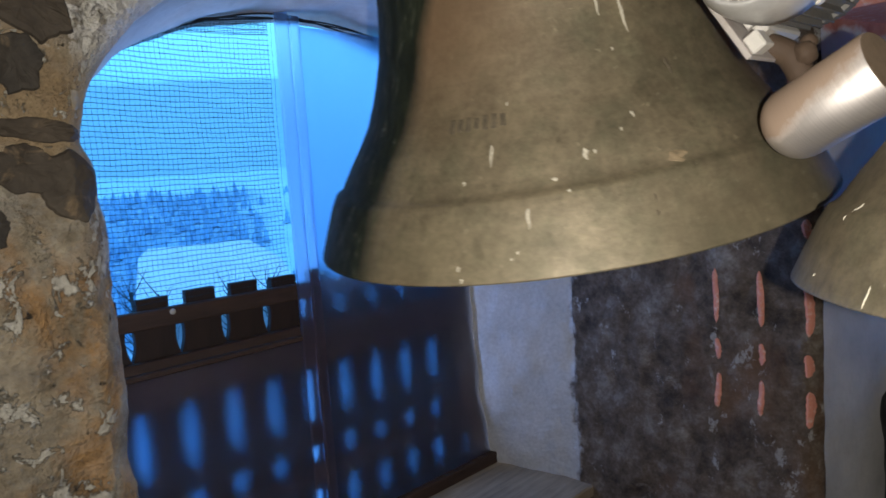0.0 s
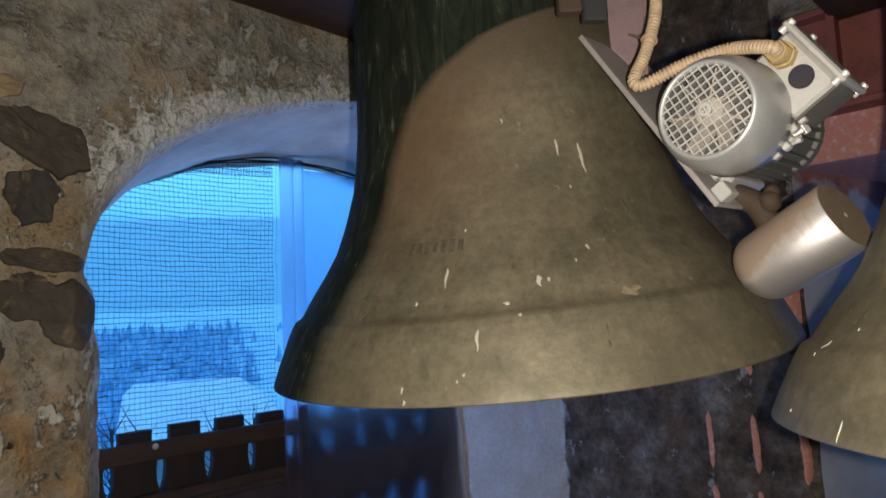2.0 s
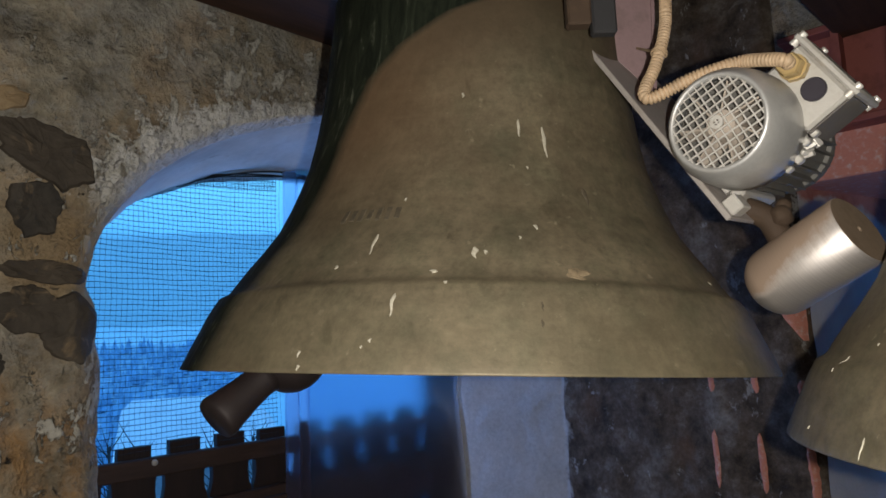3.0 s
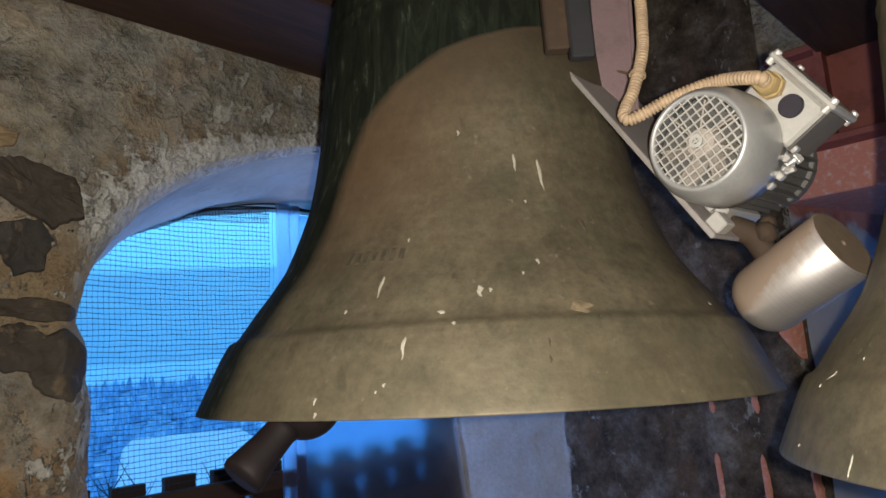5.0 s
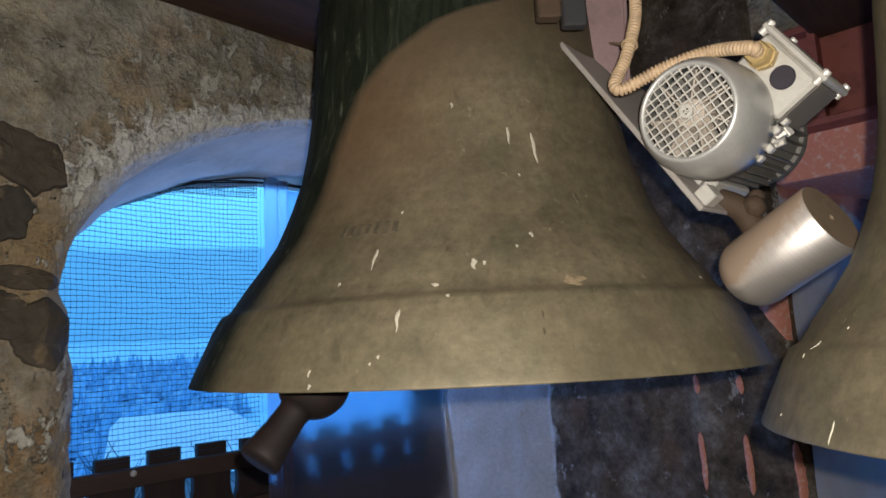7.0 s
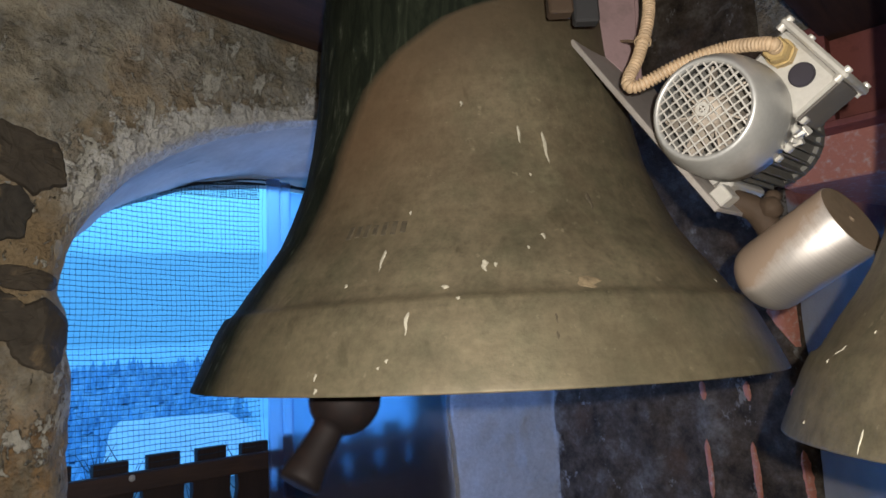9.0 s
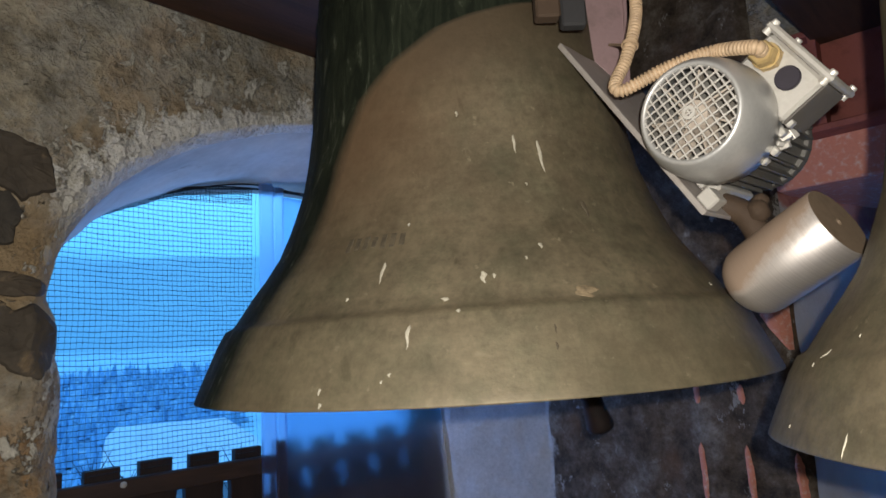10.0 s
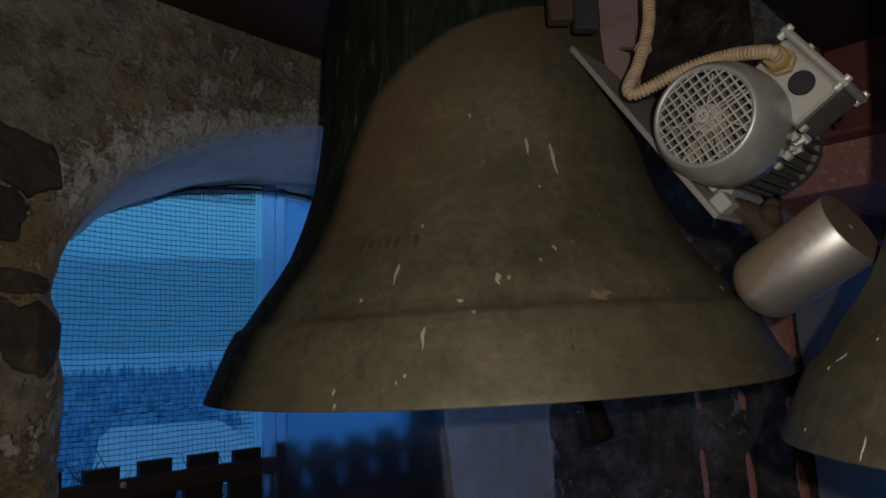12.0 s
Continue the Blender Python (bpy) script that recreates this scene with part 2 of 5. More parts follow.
def mat_bronze(name, patina):
    """Dull olive-brown bell bronze; with patina, the weather side is dark green."""
    m = Mat(name, rough=0.6, metal=0.33)
    x, y, z = m.xyz()
    big, mid, fine = m.noise(4.0, 6, 0.62), m.noise(20, 7, 0.68), m.noise(150, 3)
    rings = m.noise(5, 6, 0.7, m.scaled((0.9, 0.9, 9)))
    drips = m.noise(8, 6, 0.65, m.scaled((2.2, 2.2, 0.35)), 0.4)
    base = m.ramp(big, [(0.30, (0.095, 0.077, 0.047)), (0.5, (0.138, 0.113, 0.072)), (0.68, (0.176, 0.146, 0.095))])
    base = m.mix(m.ramp(mid, [(0.45, 0.0), (0.70, 0.65)]), base, (0.080, 0.080, 0.047))
    base = m.mix(m.ramp(drips, [(0.52, 0.0), (0.70, 0.5)]), base, (0.19, 0.160, 0.10))
    base = m.mix(0.45, base, m.ramp(rings, [(0.3, 0.72), (0.7, 1.2)]), "MULTIPLY")
    base = m.mix(m.ramp(m.noise(26, 5, 0.6, m.scaled((1, 1, 0.45)), 0.4), [(0.62, 0.0), (0.72, 0.6)]), base, (0.055, 0.048, 0.028))
    base = m.mix(m.ramp(m.noise(60, 4, 0.6), [(0.66, 0.0), (0.72, 0.5)]), base, (0.27, 0.235, 0.16))
    grit = m.noise(75, 6, 0.75)
    base = m.mix(0.6, base, m.ramp(grit, [(0.30, 0.55), (0.5, 1.0), (0.72, 1.4)]), "MULTIPLY")
    base = m.mix(0.55, base, m.ramp(m.noise(11, 8, 0.72, None, 0.4), [(0.32, 0.55), (0.52, 1.05), (0.7, 1.3)]), "MULTIPLY")
    wear = m.math("ADD", m.math("MULTIPLY", mid, 0.3), 0.43)
    if patina:
        r = m.math("SQRT", m.math("ADD", m.math("MULTIPLY", x, x), m.math("MULTIPLY", y, y)))
        side = m.math("DIVIDE", m.math("ADD", m.math("MULTIPLY", x, -0.651), m.math("MULTIPLY", y, 0.759)), r)
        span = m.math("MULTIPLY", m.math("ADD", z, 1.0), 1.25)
        limit = m.ramp(span, [(0.05, 0.84), (0.24, 0.83), (0.36, 0.817), (0.47, 0.805), (0.525, 0.784), (0.59, 0.742), (0.645, 0.660), (0.70, 0.525), (0.72, 0.43), (0.742, 0.31), (0.775, 0.0)])
        limit = m.math("SUBTRACT", m.math("MULTIPLY", limit, 2.0), 1.0)
        over = m.math("ADD", m.math("SUBTRACT", side, limit), m.math("MULTIPLY", m.math("SUBTRACT", m.noise(9, 6, 0.7), 0.5), 0.06))
        green = m.ramp(over, [(0.0, 0.0), (0.09, 1.0)])
        rosy = m.ramp(m.math("ADD", over, 0.75), [(0.0, 0.0), (0.75, 1.0)])
        high = m.ramp(span, [(0.25, 0.0), (0.45, 1.0)])
        base = m.mix(m.math("MULTIPLY", m.math("MULTIPLY", rosy, high), 0.60), base, (0.19, 0.112, 0.062))
        streak = m.ramp(m.noise(13, 7, 0.72, m.scaled((2.5, 2.5, 0.45)), 1.4), [(0.42, (0.008, 0.011, 0.007)), (0.58, (0.019, 0.024, 0.015)), (0.70, (0.095, 0.105, 0.078))])
        lip = m.ramp(m.math("ADD", span, m.math("MULTIPLY", big, 0.05)), [(0.16, 0.22), (0.205, 0.0)])
        base = m.mix(lip, base, m.mix(m.noise(30, 6, 0.7), (0.07, 0.06, 0.032), (0.26, 0.225, 0.145)))
        # darker towards the shoulder: the lamp's weaker light there is put into the colour
        shoulder_shade = m.ramp(m.math("ADD", span, m.math("MULTIPLY", m.math("SUBTRACT", m.noise(7, 6, 0.65), 0.5), 0.12)), [(0.56, 0.0), (0.73, 0.72)])
        base = m.mix(shoulder_shade, base, (0.045, 0.037, 0.022))
        base = m.mix(green, base, streak)
        wear = m.math("ADD", wear, m.math("MULTIPLY", green, 0.25))
        m.link(m.math("SUBTRACT", 0.5, m.math("MULTIPLY", green, 0.38)), m.b.inputs["Specular IOR Level"])
        m.link(m.math("SUBTRACT", 0.33, m.math("MULTIPLY", green, 0.28)), m.b.inputs["Metallic"])
    m.color(base).rough(wear)
    return m.bump(m.math("ADD", m.math("MULTIPLY", mid, 0.7), m.math("ADD", m.math("MULTIPLY", fine, 0.3), m.math("MULTIPLY", rings, 0.25))), 0.45, 0.003).m


def mat_metal(name, color, rough=0.4, metal=0.9, dirt=(0.1, 0.07, 0.04), amount=0.4, scale=14, fine=160):
    m = Mat(name, color, rough, metal)
    n, f = m.noise(scale, 6, 0.65), m.noise(fine, 3)
    spots = m.ramp(n, [(0.52, 0.0), (0.72, amount)])
    m.color(m.mix(spots, m.mix(0.3, color, m.ramp(f, [(0.3, 0.8), (0.7, 1.1)]), "MULTIPLY"), dirt))
    m.rough(m.math("ADD", m.math("MULTIPLY", n, 0.35), rough - 0.15))
    return m.bump(m.math("ADD", n, m.math("MULTIPLY", f, 0.5)), 0.2, 0.002).m


def mat_plain(name, color, rough=0.7, var=0.3, scale=20):
    m = Mat(name, color, rough)
    n = m.noise(scale, 6, 0.6)
    m.color(m.mix(1.0, color, m.ramp(n, [(0.3, 1 - var), (0.7, 1 + var * 0.5)]), "MULTIPLY"))
    return m.bump(n, 0.3, 0.003).m


def mat_frosted():
    m = Mat("frosted_sheet", (0.54, 0.60, 0.80), 0.6)
    m.b.inputs["Transmission Weight"].default_value = 1.0
    m.b.inputs["Specular IOR Level"].default_value = 0.25
    m.b.inputs["IOR"].default_value = 1.17
    n = m.noise(7, 5)
    m.rough(m.ramp(n, [(0.3, 0.74), (0.7, 0.84)]))
    return m.m


def mat_milky():
    """Half-clear plastic strip, slightly scratched."""
    m = Mat("milky_plastic", (0.74, 0.68, 0.86), 0.5)
    m.b.inputs["Transmission Weight"].default_value = 0.97
    m.b.inputs["IOR"].default_value = 1.12
    m.b.inputs["Specular IOR Level"].default_value = 0.3
    m.rough(m.ramp(m.noise(40, 5, 0.6, m.scaled((1, 1, 0.1))), [(0.3, 0.35), (0.7, 0.55)]))
    return m.m


def mat_land():
    """Snow fields below, wooded slope above; dusk blue and haze are put into the colours."""
    m = Mat("hazy_winter_land", rough=0.9)
    x, y, z = m.xyz()
    hill = m.ramp(m.math("ADD", m.math("MULTIPLY", z, 0.01), m.math("MULTIPLY", m.noise(0.012, 5), 0.06)), [(0.130, 0.0), (0.155, 1.0)])
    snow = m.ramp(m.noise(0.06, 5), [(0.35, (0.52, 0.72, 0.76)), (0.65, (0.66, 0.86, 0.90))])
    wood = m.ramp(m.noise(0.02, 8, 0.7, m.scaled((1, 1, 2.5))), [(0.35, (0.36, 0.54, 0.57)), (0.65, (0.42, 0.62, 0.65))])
    # topmost slope turns pale in place of the bright sky behind
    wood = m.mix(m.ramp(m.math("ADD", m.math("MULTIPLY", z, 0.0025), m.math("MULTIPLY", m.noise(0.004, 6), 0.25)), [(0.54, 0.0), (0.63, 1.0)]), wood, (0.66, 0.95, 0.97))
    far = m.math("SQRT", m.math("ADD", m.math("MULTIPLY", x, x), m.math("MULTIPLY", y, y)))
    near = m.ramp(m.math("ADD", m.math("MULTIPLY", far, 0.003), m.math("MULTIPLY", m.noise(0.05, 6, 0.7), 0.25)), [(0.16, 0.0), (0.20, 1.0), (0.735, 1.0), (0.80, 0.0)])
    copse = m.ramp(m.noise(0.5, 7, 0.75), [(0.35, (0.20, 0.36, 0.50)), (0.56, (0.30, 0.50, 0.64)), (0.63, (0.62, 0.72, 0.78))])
    # woods give way to open field at a bearing set to fit the camera's view
    open_field = m.ramp(m.math("ADD", m.math("ADD", m.math("DIVIDE", x, m.math("MAXIMUM", y, 1.0)), 0.31), m.math("MULTIPLY", m.math("SUBTRACT", m.noise(0.04, 5), 0.5), 0.22)), [(0.0, 1.0), (0.05, 0.15)])
    m.color(m.mix(m.math("MULTIPLY", near, open_field), m.mix(hill, snow, wood), copse))
    return m.m


def mat_hammer():
    """Turned steel with fine rings, rust-brown towards the nose and shank."""
    m = Mat("turned_steel", rough=0.42, metal=0.75)
    x, y, z = m.xyz()
    rings = m.noise(30, 3, 0.6, m.scaled((0.05, 14, 0.05)))
    blot = m.noise(18, 6, 0.65)
    steel = m.mix(0.4, (0.62, 0.58, 0.555), m.ramp(rings, [(0.3, 0.75), (0.7, 1.15)]), "MULTIPLY")
    where = m.math("ADD", m.math("MULTIPLY", x, -14.0), m.math("ADD", m.math("MULTIPLY", y, -3.0), m.math("MULTIPLY", blot, 0.6)))
    rust = m.ramp(where, [(0.42, 0.0), (0.62, 0.85)])
    m.color(m.mix(rust, steel, (0.24, 0.155, 0.095)))
    m.rough(m.math("ADD", m.math("MULTIPLY", rust, 0.25), m.math("ADD", m.math("MULTIPLY", blot, 0.2), 0.36)))
    m.link(m.math("SUBTRACT", 0.86, m.math("MULTIPLY", rust, 0.76)), m.b.inputs["Metallic"])
    return m.bump(rings, 0.15, 0.001).m


RUBBLE = mat_rubble()
STONE_DARK = mat_stone("dark_basalt", (0.018, 0.017, 0.016), (0.058, 0.050, 0.040))
STONE_TAN = mat_stone("tan_sandstone", (0.20, 0.13, 0.065), (0.34, 0.25, 0.14))
STONE_PALE = mat_stone("pale_limestone", (0.40, 0.35, 0.26), (0.55, 0.50, 0.40))
REVEAL = mat_reveal()
SIDE = mat_side_wall()
REVEAL_B = mat_second_reveal()
BEAM = mat_wood("stained_oak", (0.022, 0.008, 0.004), (0.058, 0.023, 0.011))
BOARD = mat_wood("weathered_boards", (0.011, 0.006, 0.006), (0.028, 0.014, 0.012), (9, 9, 1))
RAIL = mat_wood("weathered_rail", (0.024, 0.013, 0.010), (0.060, 0.032, 0.024))
SILL = mat_wood("dusty_sill_wood", (0.22, 0.175, 0.12), (0.40, 0.33, 0.235))
# frame paint with the blue backlight of the sky put into its colour
FRAME = mat_plain("backlit_blue_frame", (0.27, 0.36, 0.62), 0.6, 0.25, 30)
FROST = mat_frosted()
MILKY = mat_milky()
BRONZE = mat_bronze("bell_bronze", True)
BRONZE_B = mat_bronze("second_bell_bronze", False)
LETTER = mat_plain("worn_dark_lettering", (0.080, 0.064, 0.040), 0.8, 0.5, 120)
SMEAR = mat_plain("tan_smear", (0.195, 0.148, 0.088), 0.8, 0.5, 90)
DROP = mat_plain("dried_droppings", (0.42, 0.39, 0.31), 0.85, 0.25, 200)
CLAP = mat_metal("forged_iron", (0.014, 0.009, 0.009), 0.66, 0.4, (0.040, 0.017, 0.012), 0.6)
SILVER = mat_metal("silver_paint", (0.50, 0.50, 0.49), 0.42, 0.55, (0.26, 0.22, 0.17), 0.3, 10)
# dusty casting; the cowl's shadow on it is put into the dark base
BODY = mat_metal("dusty_shaded_casting", (0.135, 0.13, 0.12), 0.6, 0.3, (0.12, 0.085, 0.05), 0.5, 22)
GRILLE = mat_metal("galvanised_grille", (0.62, 0.60, 0.56), 0.45, 0.4, (0.30, 0.24, 0.16), 0.5, 40)
FANM = mat_plain("dusty_fan_plastic", (0.42, 0.36, 0.30), 0.8, 0.4, 60)
# near-black tone in place of shade on the headstock parts
DARK = mat_plain("headstock_shade", (0.02, 0.02, 0.022), 0.8, 0.3)
BOX = mat_metal("cast_box_grey", (0.55, 0.53, 0.49), 0.45, 0.4, (0.30, 0.25, 0.18), 0.35, 25)
LIDM = mat_metal("box_side_slate", (0.11, 0.10, 0.09), 0.75, 0.0, (0.2, 0.17, 0.14), 0.3, 25)
PLUG = mat_plain("black_plug_rubber", (0.022, 0.018, 0.028), 0.6, 0.3)
HOSE = mat_plain("beige_conduit", (0.47, 0.34, 0.215), 0.55, 0.35, 45)
GLAND = mat_plain("ochre_gland", (0.42, 0.30, 0.13), 0.5, 0.35, 60)
ROSE = mat_metal("faded_red_primer", (0.27, 0.185, 0.19), 0.65, 0.15, (0.12, 0.085, 0.075), 0.75, 11)
PLATE = mat_metal("mount_plate_grey", (0.36, 0.33, 0.31), 0.55, 0.3, (0.22, 0.17, 0.13), 0.5, 18)
RED = mat_metal("red_oxide_paint", (0.27, 0.080, 0.066), 0.6, 0.05, (0.10, 0.03, 0.025), 0.7, 9)
# reddish sunset light on wall and lintel, put into this colour
SUNSET_PINK = mat_metal("sunset_pink", (0.60, 0.24, 0.17), 0.85, 0.0, (0.66, 0.52, 0.46), 0.85, 55)
HAMMER = mat_hammer()
END = mat_metal("dull_end_face", (0.21, 0.155, 0.105), 0.6, 0.25, (0.12, 0.08, 0.05), 0.5, 30)
RUST = mat_metal("rusty_steel", (0.052, 0.032, 0.019), 0.8, 0.1, (0.10, 0.065, 0.038), 0.7, 35)
BLACK = mat_plain("black_sheeting", (0.010, 0.010, 0.012), 0.45, 0.4)
NETM = mat_plain("dark_net_cord", (0.012, 0.013, 0.018), 0.8, 0.2)
LAND = mat_land()
ROOFSNOW = mat_plain("roof_snow", (0.80, 0.82, 0.85), 0.9, 0.12, 0.8)
HOUSEWALL = mat_plain("house_render", (0.22, 0.22, 0.24), 0.9, 0.2, 1.5)
# far conifers: blue haze is put into this pale base colour
TREES = mat_plain("hazy_conifers", (0.25, 0.46, 0.66), 0.95, 0.4, 0.5)
TWIGS = mat_plain("bare_twigs", (0.045, 0.04, 0.04), 0.95, 0.2, 3)
CEIL = mat_wood("dark_ceiling_boards", (0.012, 0.008, 0.006), (0.035, 0.022, 0.014))
FLOORM = mat_wood("dusty_floor_boards", (0.07, 0.055, 0.04), (0.14, 0.11, 0.08))


# ------------------------------------------------------------------ mesh helpers
def mesh_of(name, bm, material, smooth=False):
    me = bpy.data.meshes.new(name)
    bm.normal_update()
    bm.to_mesh(me)
    bm.free()
    me.materials.append(material)
    if smooth:
        for p in me.polygons:
            p.use_smooth = True
    return me


def part(name, bm, material, parent, label="", smooth=False):
    ob = new(name, mesh_of(name, bm, material, smooth))
    ob.parent = parent
    if label:
        ob["label"] = label
    return ob


def thing(name, m, label, category, group="", kind=""):
    ob = new(name)
    ob.matrix_world = m
    return tagged(ob, label, category, group, kind)


def box(x0, x1, y0, y1, z0, z1, bevel=0.0, bm=None, segments=1):
    own = bmesh.new()
    bmesh.ops.create_cube(own, size=1.0)
    for v in own.verts:
        v.co = Vector(((x0, x1)[v.co.x > 0], (y0, y1)[v.co.y > 0], (z0, z1)[v.co.z > 0]))
    if bevel:
        bmesh.ops.bevel(own, geom=own.edges[:], offset=bevel, segments=segments, affect="EDGES", profile=0.6)
    if bm is None:
        return own
    return join(bm, own)


def join(bm, other, m=None):
    if m is not None:
        other.transform(m)
    me = bpy.data.meshes.new("tmp")
    other.to_mesh(me)
    other.free()
    bm.from_mesh(me)
    bpy.data.meshes.remove(me)
    return bm


def revolve(profile, n=96, bm=None, m=None, closed=False):
    """A surface of revolution about z from (r, z) pairs."""
    own = bmesh.new()
    rings = []
    for r, z in profile:
        if r < 1e-6:
            rings.append([own.verts.new((0, 0, z))])
        else:
            rings.append([own.verts.new((r * math.cos(2 * math.pi * k / n), r * math.sin(2 * math.pi * k / n), z)) for k in range(n)])
    pairs = list(zip(rings, rings[1:])) + ([(rings[-1], rings[0])] if closed else [])
    for a, b in pairs:
        for k in range(n):
            j = (k + 1) % n
            f = [a[k % len(a)], a[j % len(a)], b[j % len(b)], b[k % len(b)]]
            f = list(dict.fromkeys(f))
            if len(f) > 2:
                own.faces.new(f)
    bmesh.ops.recalc_face_normals(own, faces=own.faces[:])
    if m is not None:
        own.transform(m)
    return own if bm is None else join(bm, own)


def tube(points, radius, n=10, bm=None):
    """A tube along points; radius is a number or one value a point."""
    own = bmesh.new()
    pts = [Vector(p) for p in points]
    rad = radius if isinstance(radius, (list, tuple)) else [radius] * len(pts)
    side = None
    rings = []
    for i, p in enumerate(pts):
        d = (pts[min(i + 1, len(pts) - 1)] - pts[max(i - 1, 0)]).normalized()
        if side is None:
            side = d.orthogonal().normalized()
        side = (side - d * side.dot(d)).normalized()
        up = d.cross(side)
        rings.append([own.verts.new(p + rad[i] * (side * math.cos(2 * math.pi * k / n) + up * math.sin(2 * math.pi * k / n))) for k in range(n)])
    for a, b in zip(rings, rings[1:]):
        for k in range(n):
            own.faces.new((a[k], a[(k + 1) % n], b[(k + 1) % n], b[k]))
    own.faces.new(rings[0][::-1])
    own.faces.new(rings[-1])
    return own if bm is None else join(bm, own)


def spline(points, step):
    """Points along a Catmull-Rom curve, about step apart."""
    p = [Vector(q) for q in points]
    p = [2 * p[0] - p[1]] + p + [2 * p[-1] - p[-2]]
    out = []
    for a, b, c, d in zip(p, p[1:], p[2:], p[3:]):
        n = max(1, int((c - b).length / step))
        for k in range(n):
            t = k / n
            out.append(0.5 * ((2 * b) + (c - a) * t + (2 * a - 5 * b + 4 * c - d) * t * t + (3 * b - a - 3 * c + d) * t ** 3))
    return out + [p[-2]]


def curve1(keys, t):
    """A smooth value at t from (time, value) keys."""
    ts = [k[0] for k in keys]
    i = max(0, min(len(keys) - 2, sum(1 for s in ts if s <= t) - 1))
    p = [keys[max(0, min(len(keys) - 1, j))] for j in (i - 1, i, i + 1, i + 2)]
    h = p[2][0] - p[1][0]
    u = (t - p[1][0]) / h
    ma = (p[2][1] - p[0][1]) / max(1e-6, p[2][0] - p[0][0]) * h
    mb = (p[3][1] - p[1][1]) / max(1e-6, p[3][0] - p[1][0]) * h
    return (2 * u ** 3 - 3 * u * u + 1) * p[1][1] + (u ** 3 - 2 * u * u + u) * ma + (-2 * u ** 3 + 3 * u * u) * p[2][1] + (u ** 3 - u * u) * mb


def rough_noise(x, y, z, scale=1.0, octaves=4):
    return noise.fractal(Vector((x, y, z)) * scale, 1.0, 2.0, octaves)


# ------------------------------------------------------------------ the tower: x along the window wall, y outwards, origin in its corner
TOWER = pose(0.49, 2.55, 0, 0, 0, 45)
DEPTH = 0.56
TOP = 4.0
SILL_Z = 0.36
APEX_X, APEX_Z = -0.83, 2.225


def left_edge(z):
    """The ragged left side and arch of the window, as x at height z."""
    if z >= APEX_Z:
        return APEX_X
    jag = 0.012 * noise.noise(Vector((3.1, 0, z * 9))) + 0.006 * noise.noise(Vector((7.7, 0, z * 31)))
    low = -1.655 - 0.028 * math.exp(-((z - 1.73) / 0.09) ** 2) + jag
    if z <= 1.80:
        return low
    u = (z - 1.80) / (APEX_Z - 1.80)
    k = (1 - u ** 1.75) ** (1 / 1.75)
    return APEX_X + (low - APEX_X) * k


def right_edge(z):
    if z >= APEX_Z:
        return APEX_X
    if z <= 1.70:
        return 0.0
    u = (z - 1.70) / (APEX_Z - 1.70)
    return APEX_X - APEX_X * (1 - u ** 2) ** 0.5


def wall_rows():
    z = [0.0, 0.12, 0.24] + [SILL_Z + 0.02 * k for k in range(72)]
    z += [1.80 + (APEX_Z - 1.80) * math.sin(math.pi / 2 * k / 60) for k in range(61)]
    return sorted(set(z + [APEX_Z + 0.035 * k for k in range(1, 51)] + [TOP]))


def face_y(x, z, away):
    """Relief of the inner wall face; away: distance from the opening's edge."""
    y = 0.020 * rough_noise(x, 0.3, z, 3.5, 3) + 0.014 * rough_noise(x, 1.3, z, 12, 5)
    return y + 0.05 * max(0.0, 1 - away / 0.07) ** 2


def sheet(columns):
    """A grid mesh from columns of points."""
    bm = bmesh.new()
    grid = [[bm.verts.new(p) for p in c] for c in columns]
    for a, b in zip(grid, grid[1:]):
        for k in range(len(a) - 1):
            bm.faces.new((a[k], a[k + 1], b[k + 1], b[k]))
    return bm


def placed(name, bm, material, label, category="", kind="structure", m=TOWER, smooth=False):
    ob = new(name, mesh_of(name, bm, material, smooth))
    ob.matrix_world = m
    return tagged(ob, label, category, kind=kind)


